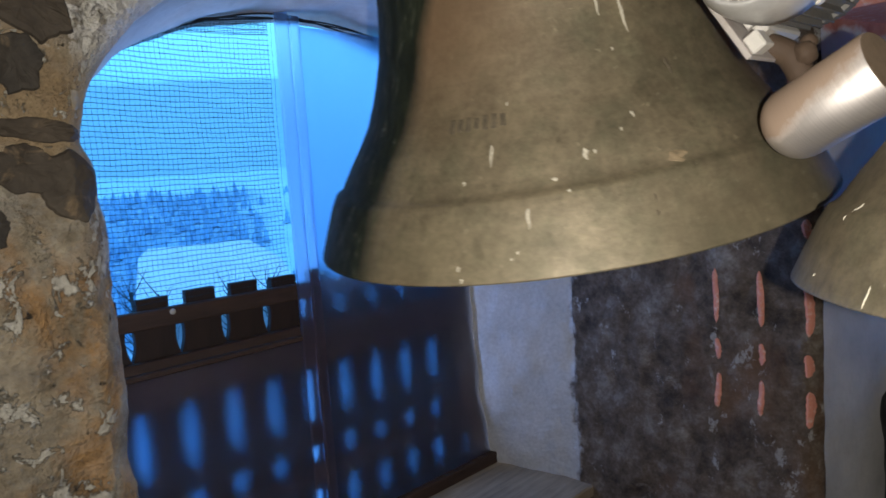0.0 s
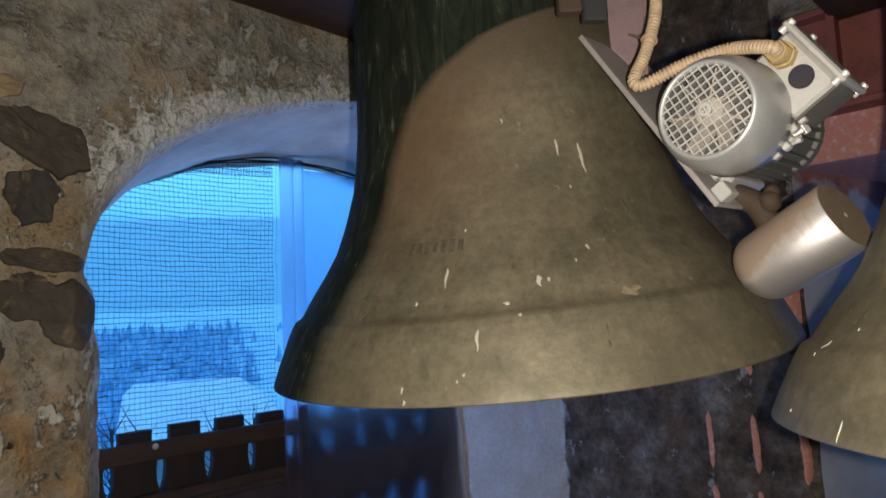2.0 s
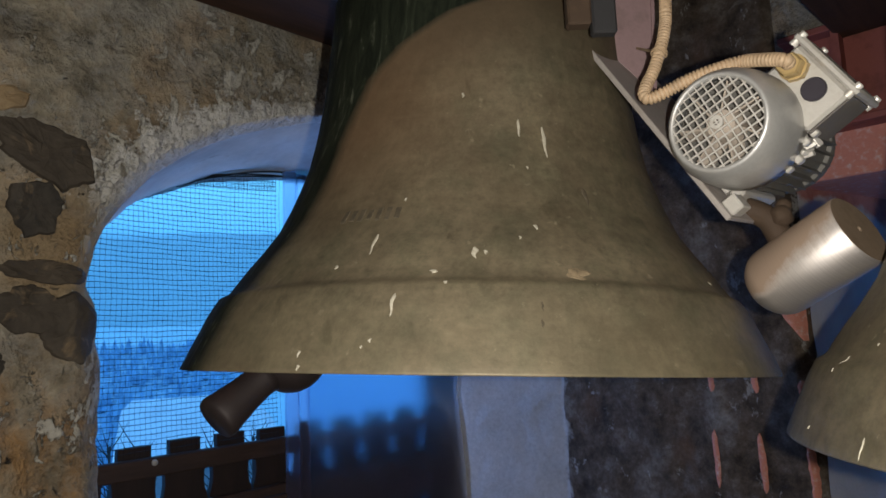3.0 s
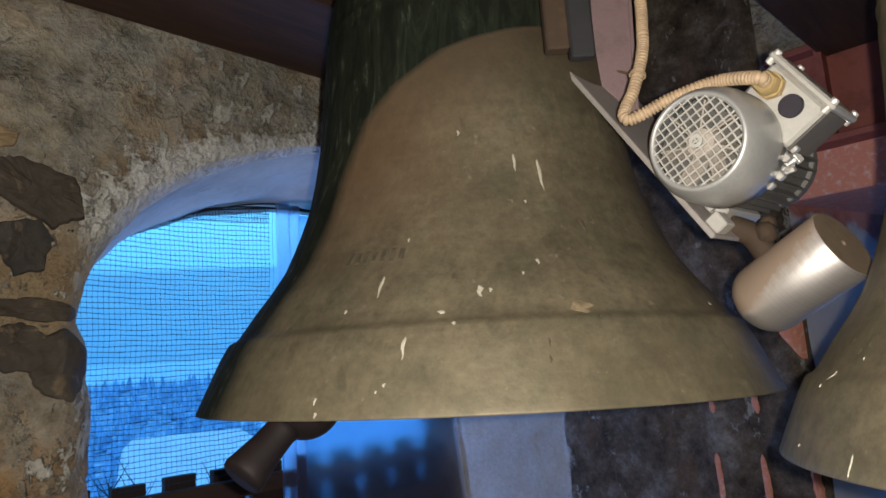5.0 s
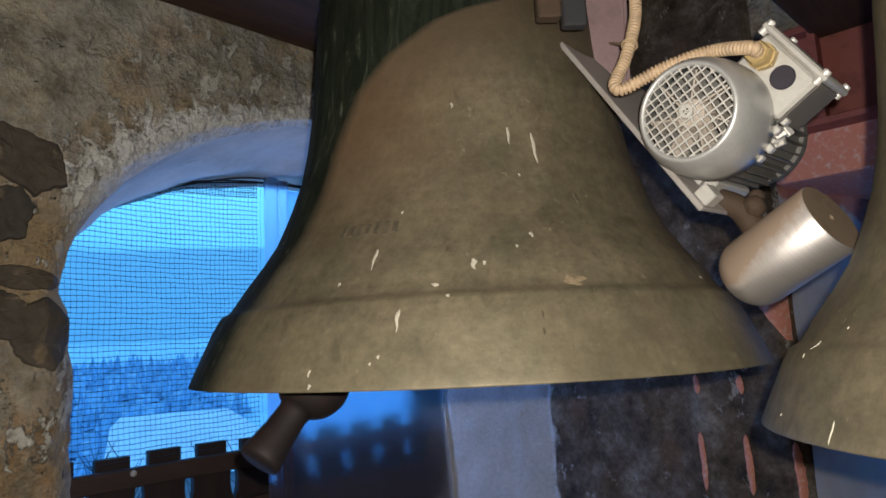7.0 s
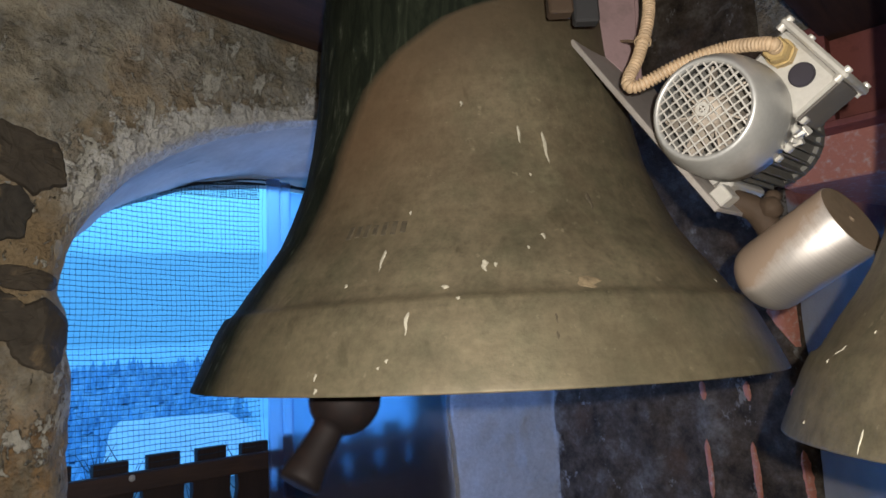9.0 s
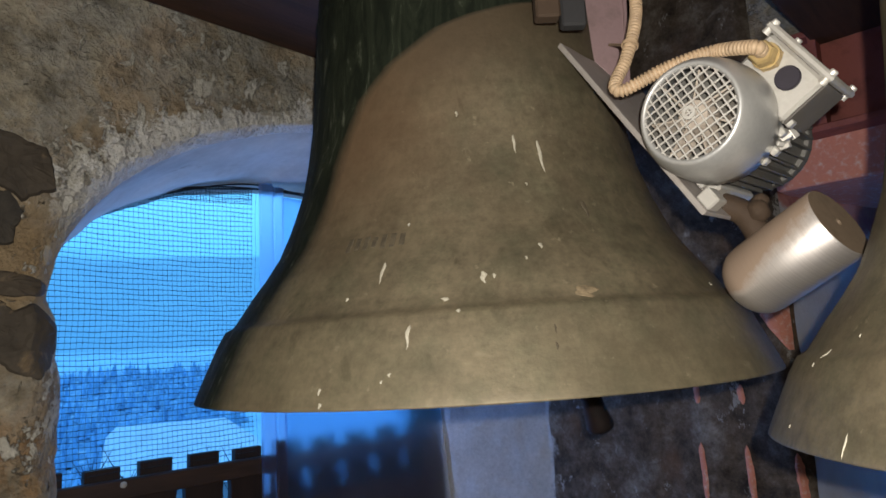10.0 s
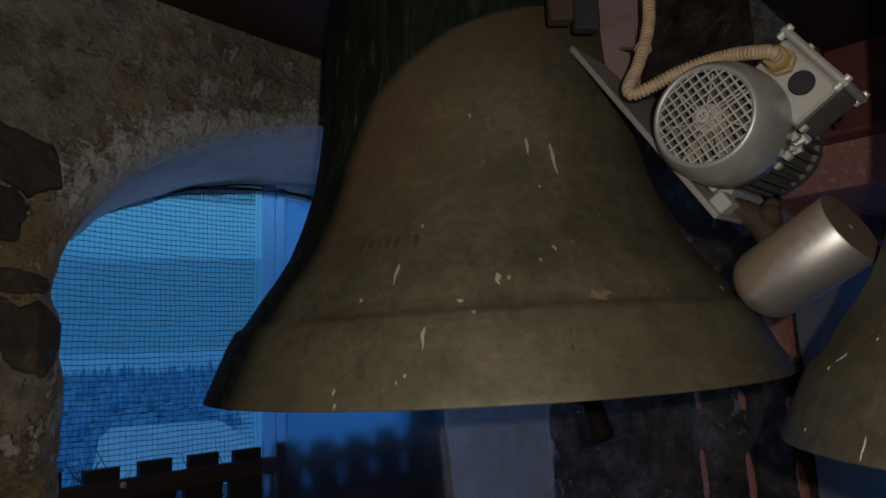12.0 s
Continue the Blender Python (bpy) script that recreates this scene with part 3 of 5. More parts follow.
def build_window_wall():
    rows = wall_rows()
    n = 120
    left = []
    for z in rows:
        e = left_edge(z) if z > SILL_Z - 0.01 else APEX_X
        line = []
        for k in range(n + 1):
            u = (k / n) ** 0.55
            x = -3.3 + (e + 3.3) * u
            line.append((x, face_y(x, z, e - x if SILL_Z <= z < APEX_Z else 1.0), z))
        left.append(line)
    bm = sheet(left)
    right = []
    for z in rows:
        e = right_edge(z) if z > SILL_Z - 0.01 else APEX_X
        line = []
        for k in range(41):
            x = e + (0.0 - e) * k / 40
            line.append((x, face_y(x, z, x - e if SILL_Z <= z < APEX_Z else 1.0), z))
        right.append(line)
    join(bm, sheet(right))
    # the wall's outer face, so that it has thickness
    for x0, x1, z0, z1 in ((-3.3, -1.70, 0, TOP), (-1.70, 0.6, 2.30, TOP), (-1.70, 0.6, 0, SILL_Z - 0.06)):
        box(x0, x1, DEPTH + 0.02, DEPTH + 0.06, z0, z1, 0, bm)
    bmesh.ops.remove_doubles(bm, verts=bm.verts[:], dist=0.0004)
    bmesh.ops.recalc_face_normals(bm, faces=bm.faces[:])
    wall = placed("wall_window", bm, RUBBLE, "rubble wall with crumbling grey-brown lime mortar and arched window opening", "wall", smooth=True)
    # the reveal round the opening
    path = [(left_edge(z), z) for z in rows if SILL_Z <= z <= APEX_Z]
    path += [(right_edge(z), z) for z in reversed(rows) if 1.70 < z < APEX_Z]
    cols = []
    for i, (x, z) in enumerate(path):
        line = []
        away = 0.0
        for k in range(15):
            u = k / 14
            inward = 0.055 * min(1.0, u * 1.6)
            if u > 0.88:
                inward += 0.016 * min(1.0, max(0.0, (x + 1.48) / 0.45)) * min(1.0, max(0.0, (z - 1.9) / 0.1))
            cx, cz = -0.85, min(z, 1.55)
            d = Vector((cx - x, 0, cz - z)).normalized()
            wob = 0.010 * rough_noise(x, u * 0.5 + 5, z, 6, 3)
            y0 = face_y(x, z, 0.0)
            line.append((x + d.x * (inward + wob * min(1, u * 6)), y0 + (DEPTH - y0) * u, z + d.z * (inward + wob * min(1, u * 6))))
        cols.append(line)
    bm = sheet(cols)
    bmesh.ops.recalc_face_normals(bm, faces=bm.faces[:])
    placed("window_reveal", bm, REVEAL, "smooth whitewashed plaster reveal of the arched window", "wall", smooth=True)
    return wall


def stone_mesh(seed, cx, cz, w, h, tilt, depth):
    """An angular stone set nearly flush in the mortar, following the wall's relief."""
    rnd = random.Random(seed)
    n, m = 48, rnd.choice((6, 7, 8))
    ang = [(k + rnd.uniform(-0.28, 0.28)) / m * 2 * math.pi for k in range(m)]
    cor = [(math.cos(a) * q, math.sin(a) * q) for a, q in ((a, rnd.uniform(1.0, 1.2)) for a in ang)]
    outline = []
    for k in range(n):
        u = k / n * m
        (ax, az), (bx, bz) = cor[int(u) % m], cor[(int(u) + 1) % m]
        f = u % 1
        j = 0.10 * noise.noise(Vector((seed * 3.1, k * 0.45, 0))) + 0.05 * noise.noise(Vector((seed * 1.7, k * 1.3, 4)))
        outline.append(((ax + (bx - ax) * f) * (1 + j), (az + (bz - az) * f) * (1 + j)))
    bm = bmesh.new()
    rings = []
    ct, st = math.cos(radians(tilt)), math.sin(radians(tilt))
    slope = (rnd.uniform(-0.5, 0.5), rnd.uniform(-0.5, 0.5))
    for s, d in ((1.06, -0.010), (1.0, -0.001), (0.93, depth * 0.75), (0.75, depth), (0.5, depth), (0.25, depth)):
        ring = []
        for ox, oz in outline:
            px, pz = ox * w * s, oz * h * s
            x, z = cx + px * ct - pz * st, cz + px * st + pz * ct
            x = min(x, left_edge(z) - 0.004)
            out = d + (slope[0] * px + slope[1] * pz) * 0.12 * (s < 0.95) + 0.006 * rough_noise(x, seed, z, 22, 4) * (s < 0.95)
            ring.append(bm.verts.new((x, face_y(x, z, max(0.0, left_edge(z) - x)) - out, z)))
        rings.append(ring)
    for a, b in zip(rings, rings[1:]):
        for i in range(n):
            bm.faces.new((a[i], a[(i + 1) % n], b[(i + 1) % n], b[i]))
    bm.faces.new(rings[-1])
    bmesh.ops.recalc_face_normals(bm, faces=bm.faces[:])
    return bm


def build_stones(wall):
    stones = [
        ("D", -1.795, 1.872, 0.048, 0.060, 10), ("D", -1.775, 1.982, 0.098, 0.058, -26), ("D", -1.765, 1.742, 0.085, 0.024, -4), ("D", -1.722, 1.630, 0.058, 0.064, 5),
        ("D", -1.805, 1.668, 0.062, 0.050, -12), ("P", -1.692, 1.803, 0.012, 0.022, 15), ("D", -1.900, 1.56, 0.060, 0.045, 8),
        ("D", -1.93, 1.96, 0.055, 0.045, 20), ("T", -1.865, 2.075, 0.050, 0.026, 12),
    ]
    for i, (k, x, z, w, h, tilt) in enumerate(stones):
        part("stone", stone_mesh(i + 3, x, z, w, h, tilt, 0.009 if k == "D" else 0.005), {"D": STONE_DARK, "T": STONE_TAN, "P": STONE_PALE}[k], wall)


def splay(y, z):
    """How far the whitewashed reveal leans into the window towards the outside."""
    u = max(0.0, min(1.0, (z - 0.36) / 0.80))
    return (0.075 + 0.090 * u ** 0.7) * max(0.0, (y - 0.05) / 0.40)


def build_side_wall():
    """The wall at right angles, with the second opening behind the motor."""
    cols = []
    ys = [DEPTH + 0.04 - 0.0125 * k for k in range(114)]
    ys = [y for y in ys if y > -0.80] + [-0.80, -0.82, -0.835]
    for y in ys:
        line = []
        for k in range(171):
            z = TOP * k / 170
            bulge = 0.016 * rough_noise(2.0, y, z, 4, 3) + 0.007 * rough_noise(4.0, y, z, 16, 3)
            line.append((0.010 + bulge + 0.05 * max(0.0, 1 - (y + 0.835) / 0.05) ** 2 + (0.012 if y > 0.05 else 0) - splay(y, z), y, z))
        cols.append(line)
    bm = sheet(cols)
    box(0.07, 0.62, -0.82, DEPTH + 0.06, 0, TOP, 0, bm)
    bmesh.ops.recalc_face_normals(bm, faces=bm.faces[:])
    wall = placed("wall_side", bm, SIDE, "side wall, bare and sooty with pale whitewash towards the window", "wall", smooth=True)
    # the far reveal of the second opening
    cols = []
    for k in range(30):
        x = 0.045 + 0.70 * k / 29
        cols.append([(x, -0.838 - 0.25 * (x - 0.045) - 0.006 * rough_noise(x, 9, TOP * j / 120, 6, 3), TOP * j / 120) for j in range(121)])
    bm = sheet(cols)
    bmesh.ops.recalc_face_normals(bm, faces=bm.faces[:])
    placed("window_reveal_side", bm, REVEAL_B, "whitewashed plaster reveal of the second opening, sunset red coloured in above", "wall", smooth=True)
    # the lintel's red is the sunset light falling here, held in its colour
    placed("lintel", box(0.003, 0.717, -1.418, -0.845, 1.99, 2.238, 0.006), SUNSET_PINK, "lintel over the second opening, sunset red put into its colour", "lintel")
    bm = box(0.0, 0.72, -1.42, -0.83, 2.24, TOP)
    box(0.0, 0.72, -1.42, -0.83, 0, 0.30, 0, bm)
    # unseen wall drawn in to narrow the opening and hold back blue skylight
    box(0.0, 0.72, -4.2, -1.42, 0, TOP, 0, bm)
    placed("wall_side_far", bm, RUBBLE, "rubble wall above and below the second opening", "wall")
    w2 = tagged(new("window_2"), "grey painted frame with a frosted sheet in the second opening", "window", kind="structure")
    w2.matrix_world = TOWER
    part("frame_post", box(0.66, 0.71, -1.06, -0.99, 0.30, 1.99, 0.004), FRAME, w2)
    sheet_2 = part("pane", box(0.68, 0.688, -1.42, -1.06, 0.30, 1.99), FROST, w2, "frosted plastic sheet")
    sheet_2.visible_shadow = False
    # strokes of reddish sunset light, put on the wall as coloured strips
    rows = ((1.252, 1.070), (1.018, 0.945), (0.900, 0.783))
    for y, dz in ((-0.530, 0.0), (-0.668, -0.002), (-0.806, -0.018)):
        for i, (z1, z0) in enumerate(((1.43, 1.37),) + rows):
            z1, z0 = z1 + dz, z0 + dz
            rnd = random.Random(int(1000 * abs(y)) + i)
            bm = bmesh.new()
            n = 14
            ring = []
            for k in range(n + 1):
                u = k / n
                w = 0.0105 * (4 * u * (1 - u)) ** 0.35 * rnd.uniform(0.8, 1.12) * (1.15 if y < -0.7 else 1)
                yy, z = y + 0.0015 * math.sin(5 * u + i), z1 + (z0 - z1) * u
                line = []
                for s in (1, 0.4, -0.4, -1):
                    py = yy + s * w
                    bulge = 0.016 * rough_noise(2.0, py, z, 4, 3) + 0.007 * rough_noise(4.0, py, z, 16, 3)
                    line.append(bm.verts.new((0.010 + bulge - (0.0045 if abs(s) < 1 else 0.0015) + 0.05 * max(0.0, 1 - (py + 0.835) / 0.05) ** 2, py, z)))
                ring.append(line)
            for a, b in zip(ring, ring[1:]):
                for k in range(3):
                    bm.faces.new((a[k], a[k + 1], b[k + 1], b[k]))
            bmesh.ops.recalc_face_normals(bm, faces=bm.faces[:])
            part("sunset_stroke", bm, SUNSET_PINK, wall)
    # larger patch of the same sunset light, likewise coloured on at the arris
    bm = bmesh.new()
    cols = []
    for k in range(15):
        z = 1.525 + 0.30 * k / 14
        left = -0.815 + 0.062 * min(1.0, (z - 1.525) / 0.10) + 0.008 * noise.noise(Vector((z * 40, 2, 0)))
        line = []
        for j in range(5):
            py = left + (-0.826 - left) * j / 4
            bulge = 0.016 * rough_noise(2.0, py, z, 4, 3) + 0.007 * rough_noise(4.0, py, z, 16, 3)
            line.append(bm.verts.new((0.010 + bulge - (0.001 if j == 0 else 0.004) + 0.05 * max(0.0, 1 - (py + 0.835) / 0.05) ** 2, py, z)))
        cols.append(line)
    for a, b in zip(cols, cols[1:]):
        for k in range(4):
            bm.faces.new((a[k], a[k + 1], b[k + 1], b[k]))
    bmesh.ops.recalc_face_normals(bm, faces=bm.faces[:])
    part("sunset_patch", bm, SUNSET_PINK, wall)
    return wall


def build_shell():
    """Floor, ceiling and the walls behind the camera."""
    placed("floor", box(-4.3, 0.7, -4.3, 0.6, -0.1, 0.0), FLOORM, "dusty boarded floor of the belfry", "floor")
    placed("ceiling", box(-4.3, 0.7, -4.3, 0.6, TOP, TOP + 0.1), CEIL, "dark boarded belfry ceiling", "ceiling")
    placed("wall_back", box(-4.3, 0.7, -4.4, -4.2, 0, TOP), RUBBLE, "rubble wall of the belfry", "wall")
    placed("wall_left", box(-3.6, -3.3, -4.3, 0.6, 0, TOP), RUBBLE, "rubble wall of the belfry", "wall")


def build_window():
    """Frame, net, balustrade and frosted sheets in the arched window."""
    y0 = 0.45
    fr = tagged(new("window_1"), "painted window frame with a centre post and frosted sheets", "window", kind="structure")
    fr.matrix_world = TOWER
    bm = box(-0.952, -0.905, y0 - 0.008, y0 + 0.008, SILL_Z, 2.16, 0.003)
    part("post", bm, MILKY, fr, "milky plastic jointing strip")
    part("post_bead", box(-0.903, -0.868, y0 - 0.014, y0 + 0.010, SILL_Z, 2.15, 0.003), MILKY, fr)
    part("bottom_rail", box(-1.68, -0.02, y0 - 0.03, y0 + 0.03, SILL_Z, SILL_Z + 0.05, 0.004), RAIL, fr)
    part("middle_rail", box(-1.66, -0.954, y0 - 0.012, y0 + 0.012, 1.095, 1.112, 0.004), RAIL, fr)
    for x0, x1, z0, z1 in ((-0.866, -0.006, SILL_Z + 0.05, 2.12), (-1.66, -0.954, SILL_Z + 0.05, 1.093)):
        pane = part("pane", box(x0, x1, y0 - 0.004, y0 + 0.004, z0, z1), FROST, fr, "frosted plastic sheet")
        pane.visible_shadow = False
    # sill
    s = placed("window_sill", box(-1.70, 0.02, -0.02, DEPTH, SILL_Z - 0.05, SILL_Z, 0.006), SILL, "dusty wooden sill board of the arched window", "sill")
    # balustrade of shaped boards outside
    b = tagged(new("balustrade"), "dark brown wooden balustrade of shaped boards with rails", "balustrade")
    b.matrix_world = TOWER
    yb = 0.545
    pitch = 0.147
    board = None
    for k in range(13):
        x = -1.6865 + pitch * k
        if board is None:
            prof = []
            for i in range(61):
                u = i / 60
                z = 0.28 + (1.310 - 0.28) * u
                half = 0.0731
                for zc, hw, dip in ((1.190, 0.060, 0.014), (0.865, 0.108, 0.018), (0.655, 0.034, 0.018), (0.470, 0.064, 0.016)):
                    half -= dip * max(0.0, 1 - ((z - zc) / hw) ** 2) ** (0.8 if zc > 1 else 0.45)
                if z > 1.235:
                    half = 0.0465
                prof.append((half, z))
            bm = bmesh.new()
            fr_v = [[bm.verts.new((s * h, yy, z)) for h, z in prof] for s, yy in ((-1, -0.011), (1, -0.011), (1, 0.011), (-1, 0.011))]
            for a, c in zip(fr_v, fr_v[1:] + fr_v[:1]):
                for i in range(60):
                    bm.faces.new((a[i], c[i], c[i + 1], a[i + 1]))
            bm.faces.new([v[0] for v in fr_v])
            bm.faces.new([v[-1] for v in fr_v])
            bmesh.ops.recalc_face_normals(bm, faces=bm.faces[:])
            board = part("board", bm, BOARD, b)
            mesh = board.data
        else:
            board = new("board", mesh)
            board.parent = b
        board.location = (x, yb, 0.004 * math.sin(k * 2.3))
    bm = box(-1.72, 0.09, yb - 0.042, yb - 0.013, 1.222, 1.276, 0.004)
    part("top_rail", bm, RAIL, b)
    part("lower_rail", box(-1.72, 0.04, yb - 0.048, yb - 0.013, 0.985, 1.130, 0.004), RAIL, b)
    part("foot_rail", box(-1.72, 0.04, yb - 0.030, yb - 0.013, 0.555, 0.612, 0.004), RAIL, b)
    for k in (2,):
        bm = revolve([(0, -0.004), (0.009, -0.004), (0.009, 0.0), (0.006, 0.003), (0, 0.004)], 16, m=pose(-1.349 + 0.128 * (k - 2), yb - 0.044, 1.262, 90, 0, 0))
        part("bolt_head", bm, BOX, b)
    # bird net of knotted cord with a dark edge rope
    net = bmesh.new()
    yn = 0.485
    row_step, step = 0.0152, 0.0145

    def arch(x):
        u = min(1.0, abs((x - APEX_X) / 0.83))
        return 1.76 + 0.385 * (1 - u ** 2.2) ** 0.5

    def cord(pts, r):
        tube(pts, r, 3, net)

    rnd = random.Random(5)
    k = 0
    z = 1.30
    while z < 2.13:
        xs = [x for x in np.arange(-1.64, -0.92, 0.04) if arch(x) > z]
        if len(xs) > 1:
            cord([(x, yn + 0.006 * math.sin(x * 7 + z * 5), z - 0.012 * math.sin((x + 1.64) / 0.7 * math.pi) * (z - 1.3) + 0.0016 * math.sin(x * 40 + k)) for x in xs], 0.00098)
        z += row_step
        k += 1
    x = -1.63
    while x < -0.945:
        top = arch(x)
        cord([(x + 0.002 * math.sin(zz * 30), yn + 0.006 * math.sin(x * 7 + zz * 5), zz) for zz in np.linspace(1.28, top, 14)], 0.00040)
        x += step
    # knots where the cords cross
    for z in np.arange(1.30, 2.13, row_step):
        for x in np.arange(-1.63, -0.955, step):
            if arch(x) > z:
                zk = z - 0.012 * math.sin((x + 1.64) / 0.7 * math.pi) * (z - 1.3)
                c = Vector((x + 0.002 * math.sin(z * 30), yn + 0.006 * math.sin(x * 7 + z * 5), zk))
                six = [net.verts.new(c + Vector(o) * 0.0017) for o in ((1, 0, 0), (0, 1, 0), (-1, 0, 0), (0, -1, 0), (0, 0, 1), (0, 0, -1))]
                for i in range(4):
                    net.faces.new((six[i], six[(i + 1) % 4], six[4]))
                    net.faces.new((six[(i + 1) % 4], six[i], six[5]))
    for k in range(9):
        low = 0.006 + 0.0055 * k
        cord([(x, yn - 0.012, arch(x) - low * min(1.0, max(0.0, (x + 1.45) / 0.35)) - 0.002) for x in np.arange(-1.45, -0.96, 0.03)], 0.0008)
    for x in np.arange(-1.40, -0.96, 0.0105):
        cord([(x, yn - 0.012, arch(x)), (x + 0.002, yn - 0.012, arch(x) - 0.055 * min(1.0, max(0.0, (x + 1.45) / 0.35)))], 0.0007)
    xs = np.linspace(-1.645, -0.55, 40)
    for off in (0.0, 0.007, 0.013):
        cord([(x, yn - 0.03, arch(x) - 0.004 + off * math.sin(x * 9 + off * 300) - 0.01 * max(0, x + 0.95)) for x in xs], 0.0030)
    ob = new("bird_net", mesh_of("bird_net", net, NETM))
    ob.matrix_world = TOWER
    tagged(ob, "dark knotted bird net stretched across the window opening", "net")
    return fr


def build_beams():
    bm = box(-3.25, 0.0, -0.36, -0.03, 2.385, 2.68, 0.012, None, 2)
    placed("timber_beam", bm, BEAM, "dark stained timber beam along the window wall", "beam", kind="")
    bm = box(-3.25, 0.0, -1.33, -1.005, 2.385, 2.68, 0.012, None, 2)
    placed("timber_beam", bm, BEAM, "dark stained timber beam of the bell frame", "beam", kind="")
    bm = box(-3.25, 0.0, -1.64, -1.40, 2.52, 2.76, 0.012, None, 2)
    placed("timber_beam", bm, BEAM, "dark stained timber beam carrying the smaller bell", "beam", kind="")
    # red steel girder of the bell frame running past the second opening
    g = thing("steel_girder", TOWER, "red oxide painted steel girder over the second opening", "girder")
    x0 = -0.08
    part("web", box(x0 + 0.055, x0 + 0.068, -2.3, -0.86, 2.14, 2.40), RED, g)
    part("flange", box(x0, x0 + 0.12, -2.3, -0.86, 2.40, 2.42, 0.003), RED, g)
    part("flange", box(x0, x0 + 0.12, -2.3, -0.86, 2.12, 2.14, 0.003), RED, g)
    part("stiffener", box(x0 + 0.002, x0 + 0.055, -1.02, -1.00, 2.14, 2.40), RED, g)


# ------------------------------------------------------------------ bells
BELL_X, BELL_Y, RIM_Z, PIVOT_Z = 0.108, 1.186, 1.52, 2.48
PROFILE = [(0.4715, 0.0), (0.4708, 0.003), (0.4665, 0.013), (0.458, 0.033), (0.448, 0.055), (0.437, 0.080), (0.4265, 0.099), (0.4235, 0.1035), (0.4155, 0.107), (0.409, 0.113),
           (0.384, 0.150), (0.360, 0.182), (0.337, 0.217), (0.320, 0.255), (0.3085, 0.285), (0.294, 0.327), (0.283, 0.380), (0.274, 0.440), (0.268, 0.51),
           (0.262, 0.600), (0.258, 0.625), (0.2605, 0.632), (0.257, 0.640), (0.254, 0.680), (0.245, 0.720), (0.222, 0.752), (0.18, 0.775), (0.10, 0.790), (0.0, 0.793)]


def radius_at(profile, h):
    for (r0, z0), (r1, z1) in zip(profile, profile[1:]):
        if z0 <= h <= z1:
            return r0 + (r1 - r0) * (h - z0) / max(1e-6, z1 - z0)
    return profile[0][0]


def smoothed(profile, step=0.012):
    out = []
    for (r0, z0), (r1, z1) in zip(profile, profile[1:]):
        n = max(1, int(math.hypot(r1 - r0, z1 - z0) / step))
        out += [(r0 + (r1 - r0) * k / n, z0 + (z1 - z0) * k / n) for k in range(n)]
    return out + [profile[-1]]


def bell_shell(profile, wall, lift):
    inner = [(max(0.0, r - wall(z)), z - (0.03 if r < 0.2 else 0)) for r, z in profile if z > 0.03]
    rim = [(profile[0][0] - 0.012, 0.001), (profile[0][0] - 0.045, 0.014)]
    loop = list(reversed(inner)) + [(r, z) for r, z in reversed(rim)] + smoothed(profile)
    return revolve([(r, z + lift) for r, z in loop], 160)


def droppings(bell, spots, profile, lift, name="dropping", material=DROP, label="dried white bird dropping"):
    """Thin dried runs lying on the metal."""
    for i, (ang, h, w, hh) in enumerate(spots):
        rnd = random.Random(i)
        bm = bmesh.new()
        rings = []
        for s, up in ((1.0, 0.0002), (0.7, 0.0010), (0.0, 0.0013)):
            ring = []
            for k in range(14):
                a = 2 * math.pi * k / 14
                rr = s * (1 + 0.35 * noise.noise(Vector((math.cos(a) * 1.5 + i, math.sin(a) * 1.5, i))))
                dz = hh * math.sin(a) * rr
                du = 0.75 * w * math.cos(a) * rr * (1.0 + 0.5 * math.sin(a)) + 0.25 * w * math.sin(dz / hh * 4 + i)
                r = radius_at(profile, max(0.001, h + dz)) + up
                an = radians(ang) + du / r
                ring.append(bm.verts.new((r * math.cos(an), r * math.sin(an), lift + max(0.001, h + dz))))
                if s == 0.0:
                    break
            rings.append(ring)
        for a, b in zip(rings, rings[1:]):
            for k in range(14):
                f = list(dict.fromkeys([a[k], a[(k + 1) % 14], b[(k + 1) % len(b)], b[k % len(b)]]))
                bm.faces.new(f)
        bmesh.ops.recalc_face_normals(bm, faces=bm.faces[:])
        part(name, bm, material, bell, label)


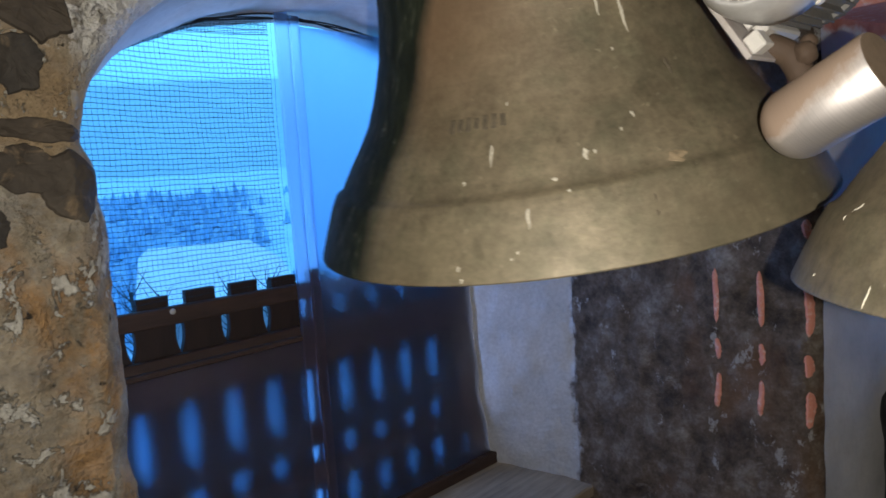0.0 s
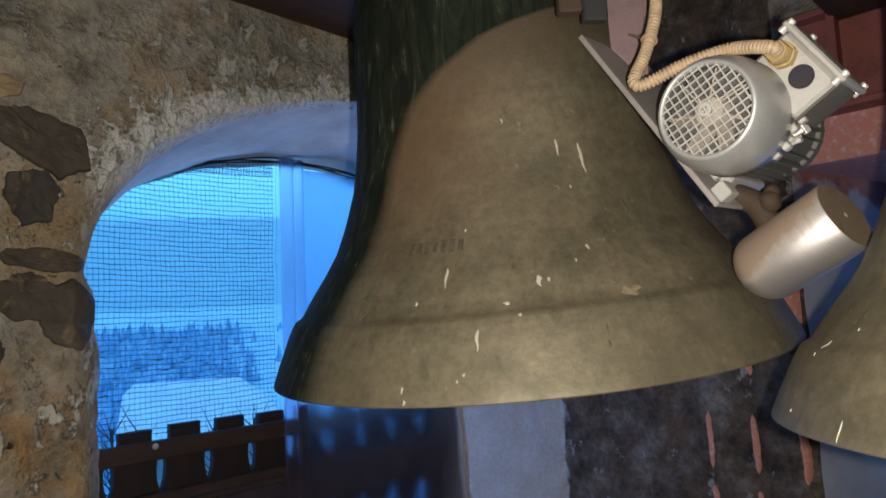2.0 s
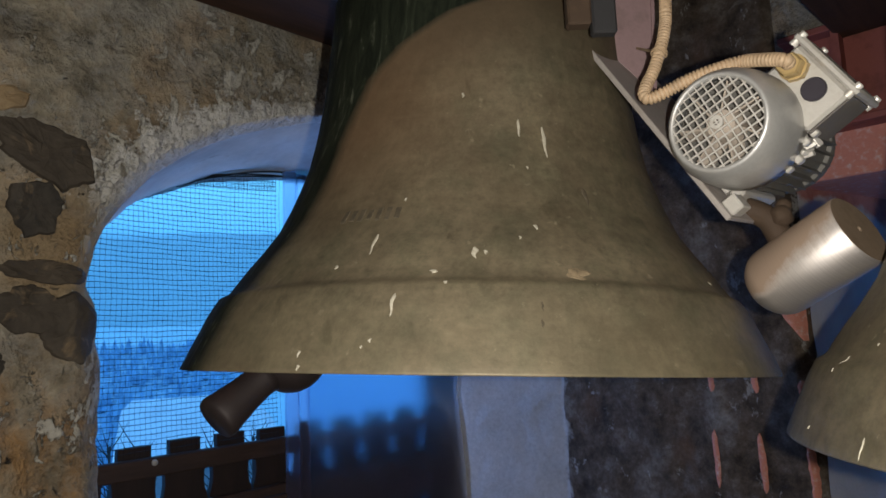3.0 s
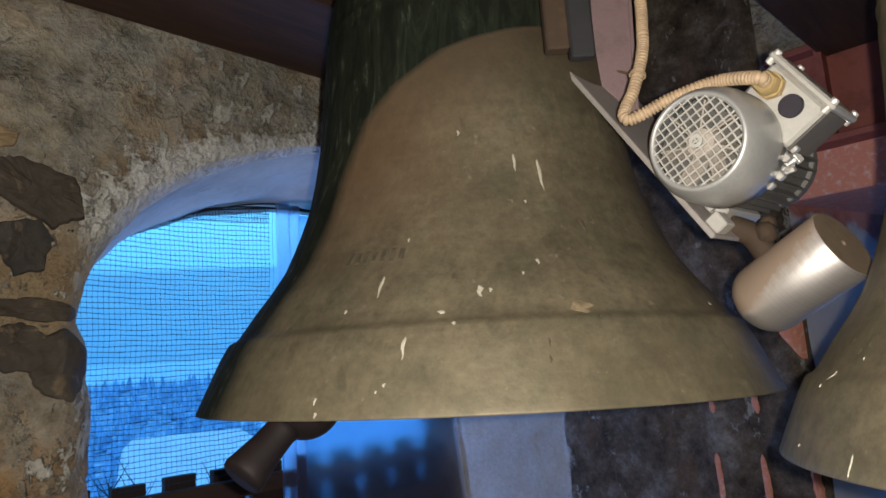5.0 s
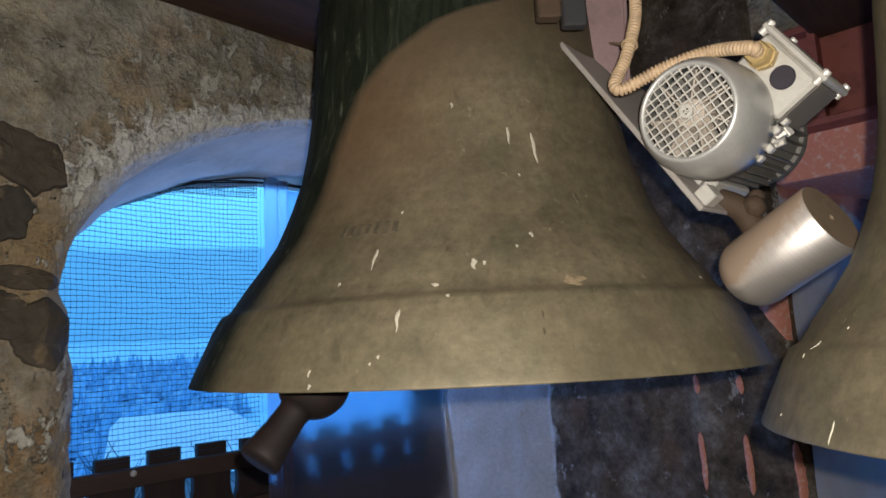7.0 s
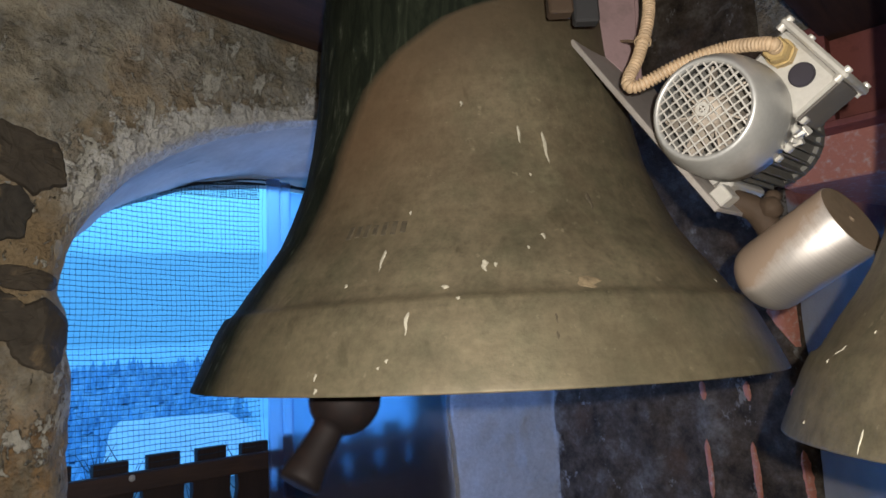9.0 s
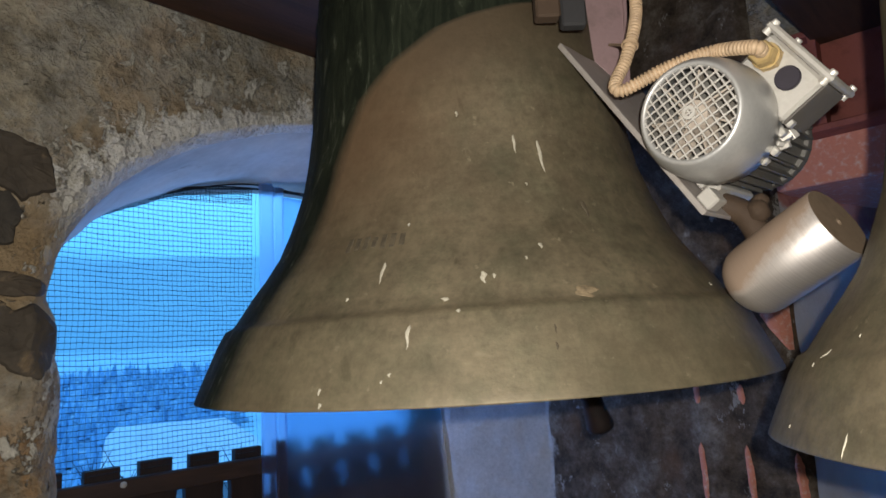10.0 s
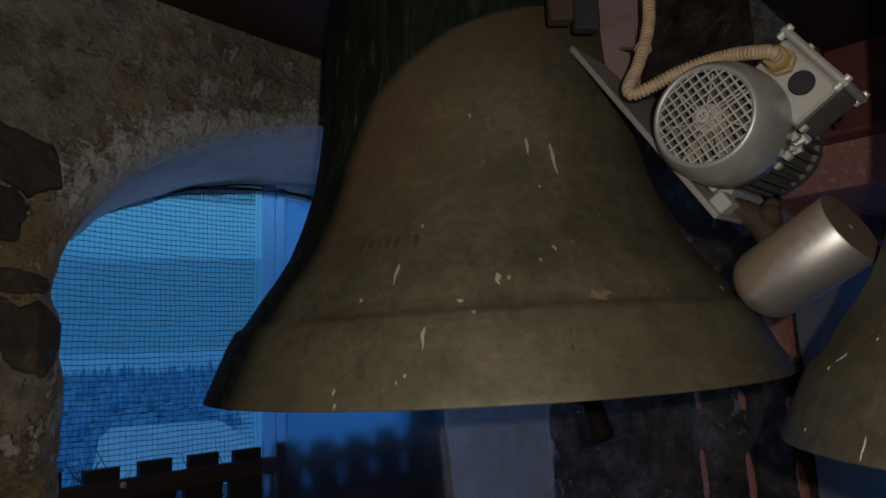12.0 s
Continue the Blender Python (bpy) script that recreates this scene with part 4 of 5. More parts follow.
def build_bell():
    bell = thing("church_bell", pose(BELL_X, BELL_Y, PIVOT_Z, 0, 0, 45), "large brown bronze church bell with dark green patina and bird droppings", "bell")
    lift = RIM_Z - PIVOT_Z
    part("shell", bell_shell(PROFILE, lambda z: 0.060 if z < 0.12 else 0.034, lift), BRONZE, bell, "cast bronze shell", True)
    # crown loops and headstock
    bm = revolve([(0, 0.79), (0.07, 0.79), (0.06, 0.86), (0, 0.86)], 24, m=Matrix.Translation((0, 0, lift)))
    part("crown", bm, BRONZE, bell, smooth=True)
    for k in range(4):
        a = math.pi / 2 * k + 0.4
        pts = [(math.cos(a) * r, math.sin(a) * r, lift + z) for r, z in ((0.15, 0.775), (0.16, 0.83), (0.12, 0.875), (0.05, 0.86))]
        part("crown_loop", tube(spline(pts, 0.02), 0.02, 10), BRONZE, bell, smooth=True)
    part("headstock", box(-0.09, 0.09, -0.300, 0.300, -0.075, 0.12, 0.012), RED, bell, "steel headstock")
    for s in (-1, 1):
        part("gudgeon", revolve([(0, 0), (0.03, 0), (0.03, 0.10), (0, 0.10)], 20, m=pose(0, s * 0.300 + (0.0 if s > 0 else -0.10), 0, -90, 0, 0)), CLAP, bell)
    # droppings: thin dried runs on the metal
    spots = [(-119.9, .310, .0034, .0226), (-126.6, .330, .0026, .0128), (-141.7, .381, .0023, .0046), (-126.2, .179, .0031, .0042), (-150.2, .076, .0032, .0122),
             (-157.4, .157, .0028, .0130), (-138.2, .141, .0043, .0073), (-136.3, .142, .0027, .0030), (-163.2, .127, .0026, .0029), (-144.8, .117, .0052, .0026),
             (-142.6, .102, .0029, .0019), (-152.5, .036, .0022, .0025), (-163.2, .021, .0020, .0044), (-162.6, .006, .0027, .0034), (-129.8, .163, .0020, .0027),
             (-125.5, .269, .0018, .0026), (-86.2, .123, .0030, .0028), (-153.8, .222, .0018, .0029), (-153.6, .029, .0019, .0019)]
    droppings(bell, spots, PROFILE, lift)
    droppings(bell, [(-121.0, .1155, .019, .0070)], PROFILE, lift, "smear", SMEAR, "tan rubbed smear above the lip")
    droppings(bell, [(-128.5, .074, .0015, .0050), (-128.8, .055, .0020, .0042), (-84.0, .108, .0050, .0040), (-112.0, .232, .0045, .0130)], PROFILE, lift, "nick", LETTER, "small dark casting flaw")
    # worn raised lettering, no longer legible
    for i in range(7):
        an, h = radians(-168.0 + 2.2 * i), 0.203
        bm = bmesh.new()
        w, hh = 0.0042, (0.0105, 0.009, 0.0105, 0.008, 0.0105, 0.0105, 0.009)[i]
        vs = []
        for up in (-0.0006, 0.0008):
            for du, dz in ((-w, -hh), (w, -hh), (w, hh), (-w, hh)):
                k = 0.8 if up > 0 else 1.0
                r = radius_at(PROFILE, h + dz * k) + up
                vs.append(bm.verts.new((r * math.cos(an + du * k / r), r * math.sin(an + du * k / r), lift + h + dz * k)))
        for f in ((4, 5, 6, 7), (0, 1, 5, 4), (1, 2, 6, 5), (2, 3, 7, 6), (3, 0, 4, 7)):
            bm.faces.new([vs[j] for j in f])
        bmesh.ops.recalc_face_normals(bm, faces=bm.faces[:])
        part("letter_stump", bm, LETTER, bell)
    # clapper: the shank hangs below the crown, ball and flight tilt apart to fit the camera's view
    clap = new("clapper_shank")
    clap.parent = bell
    clap.location = (0, 0, -0.16)
    clap["label"] = "iron clapper shank"
    prof = [(0, 0.02), (0.025, 0.015), (0.025, -0.02), (0.016, -0.06), (0.016, -0.4), (0.016, -0.70), (0.015, -0.86), (0, -0.862)]
    part("rod", revolve(prof, 20), CLAP, clap, smooth=True)
    head = new("clapper_head")
    head.parent = bell
    head["label"] = "rusty iron clapper ball with its flight below"
    ball = [(0.0, 0.050)] + [(0.050 * math.sin(a), 0.050 * math.cos(a)) for a in np.linspace(0.2, 2.72, 24)] + [(0, -0.047)]
    part("ball", revolve(ball, 36), CLAP, head, smooth=True)
    tail = [(0, -0.04), (0.024, -0.042), (0.0215, -0.054), (0.023, -0.080), (0.027, -0.110), (0.029, -0.122), (0.027, -0.128), (0, -0.128)]
    part("flight", revolve(tail, 28), CLAP, head, smooth=True)
    return bell, clap, head


# angle, height, half width, half height of the pale spots on the smaller bell
SPOTS_B = [(-193.6, .012, .0013, .009), (151.3, .018, .0010, .0015), (153.0, .085, .0010, .004),
           (151.8, .075, .0009, .002), (159.9, .100, .0009, .0014)]


def build_second_bell():
    k = 0.80
    prof = [(r * k, z * 0.783) for r, z in PROFILE]
    b = thing("second_bell", pose(0.731, 0.602, 1.461, 0, 0, 17.6), "smaller olive-brown bronze bell hanging beside the large one", "bell")
    part("shell", bell_shell(prof, lambda z: 0.045 if z < 0.08 else 0.026, 0.0), BRONZE_B, b, smooth=True)
    droppings(b, SPOTS_B, prof, 0.0)
    part("crown", revolve([(0, 0.61), (0.05, 0.61), (0.05, 0.73), (0, 0.73)], 20), BRONZE_B, b, smooth=True)
    part("headstock", box(-0.06, 0.06, -0.32, 0.32, 0.71, 0.86, 0.01), RED, b)
    for y in (-0.2, 0.2):
        part("strap", box(-0.02, 0.02, y - 0.004, y + 0.004, 0.86, 1.06), CLAP, b)
    return b


# ------------------------------------------------------------------ striking motor
def frame_of(o, ydir, xdir):
    """A pose with y along ydir and x near xdir."""
    y = Vector(ydir).normalized()
    x = Vector(xdir)
    x = (x - y * x.dot(y)).normalized()
    z = x.cross(y)
    m = Matrix((x, y, z)).transposed().to_4x4()
    m.translation = o
    return m


MOTOR = frame_of((0.353, 0.785, 1.835), (0.713, 0.701, 0.03), (0.393, -0.363, -0.845))


def build_motor():
    mo = thing("electric_motor", MOTOR, "silver-grey electric motor with a round grille fan cover", "motor")
    lie = pose(0, 0, 0, -90, 0, 0)  # z of a turned profile to the motor's y
    # fan cowl: rounded front edge, slightly conical
    prof = [(0.0555, 0.003), (0.0575, -0.0005), (0.0600, -0.0016), (0.0622, -0.0004), (0.0640, 0.002), (0.0690, 0.012), (0.0735, 0.026), (0.0765, 0.045), (0.0775, 0.065), (0.0775, 0.088), (0.0755, 0.088), (0.0755, 0.050), (0.0600, 0.010), (0.0555, 0.006)]
    part("fan_cowl", revolve(prof, 72, m=lie, closed=True), SILVER, mo, "silver sheet-metal fan cowl", True)
    # grille of crossing bars
    bm = bmesh.new()
    turn = pose(0, 0, 0, 0, 8, 0)
    R = 0.0570
    for k in range(-5, 6):
        o = 0.0101 * k
        h = math.sqrt(max(0, R * R - o * o))
        own = box(o - 0.0009, o + 0.0009, 0.000, 0.0022, -h, h)
        join(bm, own, turn)
        own = box(-h, h, 0.0004, 0.0026, o - 0.0009, o + 0.0009)
        join(bm, own, turn)
    part("grille", bm, GRILLE, mo, "pale crossed-bar grille")
    part("grille_boss", revolve([(0.004, -0.0012), (0.0085, -0.0012), (0.0085, 0.002), (0.004, 0.002)], 24, m=lie, closed=True), GRILLE, mo)
    part("shaft_end", revolve([(0, 0.004), (0.0042, 0.004), (0.0042, 0.03), (0, 0.03)], 16, m=lie), RUST, mo)
    bm = revolve([(0, 0.012), (0.018, 0.012), (0.022, 0.03), (0.022, 0.045), (0, 0.045)], 24, m=lie)
    fan = part("fan", bm, FANM, mo, "dusty fan impeller")
    blade = None
    for k in range(7):
        m = pose(0, 0, 0, 0, 360 / 7 * k + 12, 0) @ pose(0, 0, 0, 0, 0, 14)
        if blade is None:
            blade = part("blade", box(-0.0012, 0.0012, 0.014, 0.045, 0.018, 0.054), FANM, fan)
            ob = blade
        else:
            ob = new("blade", blade.data)
            ob.parent = fan
        ob.matrix_basis = m
    part("back_disc", revolve([(0, 0.055), (0.072, 0.055), (0.072, 0.060), (0, 0.060)], 32, m=lie), BODY, mo)
    # finned body
    part("body", revolve([(0, 0.080), (0.058, 0.080), (0.060, 0.09), (0.060, 0.235), (0.05, 0.245), (0, 0.245)], 48, m=lie), BODY, mo, smooth=False)
    fin = None
    for k in range(30):
        a = 360 / 30 * k
        if 62 < a < 118:
            continue
        if fin is None:
            fin = part("fin", box(0.056, 0.073, 0.092, 0.232, -0.0014, 0.0014), BODY, mo)
            ob = fin
        else:
            ob = new("fin", fin.data)
            ob.parent = mo
        ob.rotation_euler = (0, radians(-a), 0)
    part("end_shield", revolve([(0, 0.235), (0.066, 0.235), (0.067, 0.24), (0.067, 0.250), (0.05, 0.265), (0, 0.265)], 48, m=lie), BODY, mo)
    # pale blocks under the cowl's edge, added to stand for lamp-lit fin ends
    for x, z in ((0.062, 0.046), (0.074, 0.026), (0.060, 0.060), (0.074, 0.010)):
        part("lit_fin_block", box(x - 0.006, x + 0.006, 0.086, 0.098, z - 0.005, z + 0.005, 0.0015), BOX, mo)
    for x, z in ((-0.02, -0.072), (0.006, -0.076), (0.026, -0.070), (0.042, -0.064)):
        part("lit_fin_block", box(x - 0.006, x + 0.006, 0.086, 0.098, z - 0.005, z + 0.005, 0.0015), BOX, mo)
    # more fin ends crowding behind the cowl, lamplight put into their pale colour
    rnd = random.Random(31)
    lit_end = None
    for k in range(22):
        a = rnd.uniform(20, 52) if k < 13 else rnd.uniform(-112, -50)
        r, y = rnd.uniform(0.068, 0.079), rnd.uniform(0.090, 0.135)
        if lit_end is None:
            lit_end = part("fin_end", box(-0.007, 0.007, -0.005, 0.005, -0.003, 0.003, 0.0008), GRILLE, mo, "pale piece standing for a lamp-lit fin end")
            ob = lit_end
        else:
            ob = new("fin_end", lit_end.data)
            ob.parent = mo
        ob.matrix_basis = pose(r * math.cos(radians(a)), y, r * math.sin(radians(a)), rnd.uniform(-40, 40), -a + rnd.uniform(-50, 50), rnd.uniform(-40, 40))
    # terminal box
    tb = part("terminal_box", box(-0.036, 0.058, 0.076, 0.155, 0.055, 0.1185, 0.004), BOX, mo, "cast terminal box")
    part("box_lid", box(-0.0446, 0.0650, 0.068, 0.164, 0.119, 0.129, 0.003), BOX, tb, "flat lid with corner screws")
    for x in (-0.038, 0.058):
        for y in (0.0735, 0.158):
            part("screw", revolve([(0, 0.113), (0.0050, 0.113), (0.0050, 0.1315), (0.004, 0.133), (0, 0.133)], 12, m=Matrix.Translation((x, y, 0))), GRILLE, tb)
    part("blanking_plug", revolve([(0, -0.0035), (0.0135, -0.0035), (0.0150, -0.0015), (0.0150, 0.002), (0, 0.002)], 28, m=pose(0.024, 0.0745, 0.0945, -90, 0, 0)), PLUG, tb, "black blanking plug")
    part("box_side", box(0.0585, 0.0612, 0.080, 0.152, 0.056, 0.118, 0.001), LIDM, tb)
    part("gland_nut", revolve([(0.008, -0.030), (0.0135, -0.030), (0.0155, -0.026), (0.0155, -0.012), (0.0135, -0.009), (0.0175, -0.008), (0.0175, 0.0), (0.008, 0.0)], 6, m=pose(-0.0125, 0.076, 0.0965, -90, 0, 0), closed=True), GLAND, tb, "ochre cable gland nut")
    part("gland_ring", revolve([(0.008, -0.012), (0.0165, -0.012), (0.0165, -0.002), (0.008, -0.002)], 24, m=pose(-0.0125, 0.076, 0.0965, -90, 0, 0), closed=True), GLAND, tb)
    # mounting plate with feet
    part("mount_plate", box(-0.253, 0.090, 0.050, 0.245, -0.0785, -0.0725, 0.001), PLATE, mo, "grey steel mounting plate")
    part("plate_lip", box(-0.253, 0.090, 0.0465, 0.0505, -0.0795, -0.0715, 0.001), PLATE, mo)
    for x0, x1 in ((-0.058, -0.030), (0.034, 0.060)):
        part("foot", box(x0, x1, 0.10, 0.22, -0.0722, -0.050, 0.003), BOX, mo)
    part("foot_block", box(0.064, 0.088, 0.052, 0.08, -0.0722, -0.052, 0.002), BOX, mo)
    return mo


def build_bracket():
    """The rose-primed channel from which the motor plate hangs."""
    br = thing("motor_bracket", Matrix.Identity(4), "faded rose-primed steel channel carrying the motor plate", "bracket")
    d, side = Vector((0.07, 0.06, 1.0)).normalized(), Vector((0.98, 0.10, 0.0)).normalized()
    dep = d.cross(side)
    o = Vector((0.338, 1.010, 1.952))
    for name, lo, hi, a, b in (("web", -0.045, 0.024, 0.0, 0.006), ("flange", -0.045, -0.039, 0.006, 0.05), ("flange", 0.018, 0.024, -0.004, 0.05)):
        bm = bmesh.new()
        vs = [bm.verts.new(o + side * s + dep * q + d * (h if h else (0.024 - s) * 0.95)) for h in (0.0, 0.62) for s, q in ((lo, a), (hi, a), (hi, b), (lo, b))]
        for f in ((0, 1, 2, 3), (7, 6, 5, 4), (0, 4, 5, 1), (1, 5, 6, 2), (2, 6, 7, 3), (3, 7, 4, 0)):
            bm.faces.new([vs[i] for i in f])
        bmesh.ops.recalc_face_normals(bm, faces=bm.faces[:])
        bmesh.ops.bevel(bm, geom=bm.edges[:], offset=0.0012, segments=1, affect="EDGES")
        part(name, bm, ROSE, br)
    # rusty clamp block; its near-black cheek stands for headstock parts in shade
    cl = thing("frame_clamp", Matrix.Identity(4), "small rusty clamp block with a near-black cheek for shaded headstock parts", "clamp")
    part("block", box(0.196, 0.230, 0.868, 0.892, 2.010, 2.39, 0.003), RUST, cl)
    part("cheek", box(0.231, 0.266, 0.872, 0.892, 1.998, 2.39, 0.003), DARK, cl)
    return br


def build_hose():
    way = [MOTOR @ Vector((-0.0125, 0.052, 0.0965)), MOTOR @ Vector((-0.0135, 0.030, 0.0970))] + [
        (0.402, 0.796, 1.917), (0.368, 0.808, 1.912), (0.338, 0.824, 1.905), (0.312, 0.838, 1.895), (0.294, 0.846, 1.89), (0.288, 0.851, 1.897), (0.293, 0.856, 1.911),
        (0.306, 0.86, 1.933), (0.317, 0.862, 1.96), (0.328, 0.867, 1.991), (0.336, 0.876, 2.029), (0.34, 0.88, 2.12), (0.348, 0.93, 2.38), (0.35, 0.95, 2.62)]
    pts = spline(way, 0.00055)
    rad = [0.0087 - 0.0026 * max(0.0, math.cos(2 * math.pi * i / 9.0)) ** 1.5 for i in range(len(pts))]
    h = thing("cable_conduit", Matrix.Identity(4), "beige corrugated cable conduit bent down from the ceiling to the motor", "conduit")
    part("corrugated_tube", tube(pts, rad, 14), HOSE, h, smooth=True)
    m = look((0.317, 0.862, 1.96), (0.328, 0.867, 1.991))
    part("tie", revolve([(0.0095, -0.002), (0.0115, -0.002), (0.0115, 0.002), (0.0095, 0.002)], 20, m=m, closed=True), HOSE, h)
    part("strap", tube([(0.317, 0.862, 1.96), (0.335, 1.006, 2.03)], 0.0022, 6), HOSE, h)


def build_hammer():
    """The round-nosed striking hammer beside the lip."""
    a, b = Vector((0.470, 0.899, 1.6425)), Vector((0.529, 0.806, 1.6970))
    m = frame_of(a, b - a, (0.5, 0.2, -0.7))
    hm = thing("striking_hammer", m, "round-nosed cylindrical steel striking hammer beside the bell's lip", "hammer")
    L = (b - a).length
    R = 0.0492
    prof = [(0, -0.040)] + [(R * math.sin(t), -0.040 * math.cos(t)) for t in np.linspace(0.15, math.pi / 2, 14)] + [(R + 0.0004, 0.002), (R, L - 0.002), (R - 0.0015, L)]
    part("head", revolve(prof, 64, m=pose(0, 0, 0, -90, 0, 0)), HAMMER, hm, "brushed steel head", True)
    part("end_face", revolve([(R - 0.0015, L), (0.0045, L), (0.004, L - 0.006), (0, L - 0.006)], 64, m=pose(0, 0, 0, -90, 0, 0)), END, hm, "dull brown turned end face")
    inv = m.inverted()
    pts = [inv @ Vector(p) for p in ((0.480, 0.880, 1.670), (0.468, 0.885, 1.705), (0.455, 0.890, 1.730), (0.43, 0.90, 1.745))]
    part("shank", tube(spline(pts, 0.006), 0.017, 14), RUST, hm, "rusty shank", True)
    for p, r in (((0.468, 0.874, 1.728), 0.015), ((0.476, 0.880, 1.742), 0.011)):
        bm = bmesh.new()
        bmesh.ops.create_icosphere(bm, subdivisions=3, radius=r)
        for v in bm.verts:
            v.co *= 1 + 0.18 * noise.noise(v.co * 90 + Vector((r * 300, 0, 0)))
        bm.transform(Matrix.Translation(inv @ Vector(p)))
        part("weld_lump", bm, RUST, hm, smooth=True)
    return hm


def build_black_bundle():
    bm = bmesh.new()
    bmesh.ops.create_icosphere(bm, subdivisions=5, radius=1.0)
    for v in bm.verts:
        n = v.co.normalized()
        k = 1 + 0.16 * rough_noise(n.x, n.y, n.z, 1.7, 4) + 0.05 * math.sin(14 * n.x + 5 * n.z)
        v.co = Vector((n.x * 0.26 * k, n.y * 0.13 * k, n.z * 0.33 * k - 0.02 * (n.z < -0.5)))
    bm.transform(Matrix.Translation((0.53, -1.02, 0.60)))
    placed("plastic_bundle", bm, BLACK, "bundle of black plastic sheeting on the second opening's ledge", "bundle", kind="stuff", smooth=True)


# ------------------------------------------------------------------ the valley outside
def land_z(x, y):
    d = math.hypot(x, y)
    # ridge raised across the sky; its pale top stands in for it
    keys = [(0, -13.0), (30, -13.0), (75, -10.5), (140, -6.0), (220, 2.0), (420, 19.0), (700, 60.0), (1200, 190.0), (1900, 330.0), (3000, 760.0), (4200, 1000.0)]
    return curve1(keys, min(d, 4199)) + 0.02 * d * 0.3 * rough_noise(x, y, 0, 0.006, 3)


def build_outside():
    cols = []
    for k in range(97):
        a = radians(-180 + 360 * k / 96)
        cols.append([(d * math.sin(a), d * math.cos(a), land_z(d * math.sin(a), d * math.cos(a))) for d in [6 * 1.09 ** j for j in range(76)]])
    bm = sheet(cols)
    bmesh.ops.remove_doubles(bm, verts=bm.verts[:], dist=0.01)
    bmesh.ops.recalc_face_normals(bm, faces=bm.faces[:])
    placed("ground", bm, LAND, "snow-covered valley rising to wooded slopes, dusk haze put into the colours", "ground", m=Matrix.Identity(4), smooth=True)
    # house with a snowy half-hipped roof
    az = math.atan2(-0.345, 0.938)
    cx, cy = 46 * math.sin(az), 46 * math.cos(az)
    h = thing("house", Matrix.Translation((cx, cy, 0)) @ pose(0, 0, 0, 0, 0, -math.degrees(az) + 4), "house with a wide snow-covered half-hipped roof", "house")
    g = land_z(cx, cy) - 0.5
    part("wall", box(-3.8, 4.9, -3.5, 3.5, g, -4.6), HOUSEWALL, h)
    bm = bmesh.new()
    lo = [bm.verts.new(p) for p in ((-4.1, -4.2, -4.9), (5.3, -4.2, -4.9), (5.3, 4.2, -4.9), (-4.1, 4.2, -4.9))]
    up = [bm.verts.new(p) for p in ((-4.1, -4.2, -4.55), (5.3, -4.2, -4.55), (5.3, 4.2, -4.55), (-4.1, 4.2, -4.55))]
    mid = [bm.verts.new(p) for p in ((-3.75, -1.0, -2.25), (4.75, -1.6, -2.85), (4.75, 1.6, -2.85), (-3.75, 1.0, -2.25))]
    r0, r1 = bm.verts.new((-3.15, 0, -1.60)), bm.verts.new((3.05, 0, -1.60))
    for f in ((lo[3], lo[2], lo[1], lo[0]), (up[0], up[1], mid[1], mid[0]), (mid[0], mid[1], r1, r0), (up[2], up[3], mid[3], mid[2]), (mid[2], mid[3], r0, r1),
              (mid[0], r0, mid[3]), (mid[1], mid[2], r1), (up[1], up[2], mid[2], mid[1]), (up[3], up[0], mid[0], mid[3])):
        bm.faces.new(f)
    for k in range(4):
        bm.faces.new((lo[k], lo[(k + 1) % 4], up[(k + 1) % 4], up[k]))
    bmesh.ops.recalc_face_normals(bm, faces=bm.faces[:])
    part("roof", bm, ROOFSNOW, h, "snow-covered roof")
    # woods: one mass of conifers behind and beside the house
    rnd = random.Random(11)
    bm = bmesh.new()
    for k in range(2600):
        a = math.atan2(-0.345, 0.938) + rnd.uniform(-0.5, 0.8)
        d = rnd.uniform(62, 205)
        if k < 160:
            d = rnd.uniform(38, 60)
            if abs(a - az) < 0.135:
                continue
        if d > 75 and a - az > 0.065 + rnd.uniform(-0.03, 0.03) and rnd.random() < 0.96:
            continue
        x, y = d * math.sin(a), d * math.cos(a)
        z = land_z(x, y)
        hgt = rnd.uniform(1.8, 4.2) * (1 if d > 62 else 0.8)
        w = hgt * rnd.uniform(0.2, 0.34)
        tip = None
        for j, (u0, u1, s) in enumerate(((0.05, 0.5, 1.0), (0.3, 0.75, 0.75), (0.55, 1.0, 0.5))):
            ring = [bm.verts.new((x + w * s * math.cos(q) * rnd.uniform(0.7, 1.2), y + w * s * math.sin(q) * rnd.uniform(0.7, 1.2), z + hgt * u0 * rnd.uniform(0.9, 1.1))) for q in [2 * math.pi * i / 6 for i in range(6)]]
            tip = bm.verts.new((x, y, z + hgt * u1))
            for i in range(6):
                bm.faces.new((ring[i], ring[(i + 1) % 6], tip))
    placed("woods", bm, TREES, "winter conifer woods round the house, blue haze put into their colour", "woods", "stuff", Matrix.Identity(4))
    # bare trees before the house
    for i, (off, d, hgt) in enumerate(((-0.062, 36, 4.6), (0.030, 35, 5.2), (0.085, 37, 4.4), (-0.095, 38, 4.2))):
        a = az + off
        x, y = d * math.sin(a), d * math.cos(a)
        base = Vector((x, y, land_z(x, y) - 0.1))
        top = -3.2 - base.z
        rnd = random.Random(20 + i)
        tr = thing("bare_tree", Matrix.Translation(base), "leafless winter tree before the snowy house", "tree", "trees before the house")
        part("trunk", tube([(0, 0, 0), (0.1, 0, top * 0.4), (0.0, 0.1, top)], [0.14, 0.10, 0.05], 6), TWIGS, tr)
        crown = bmesh.new()
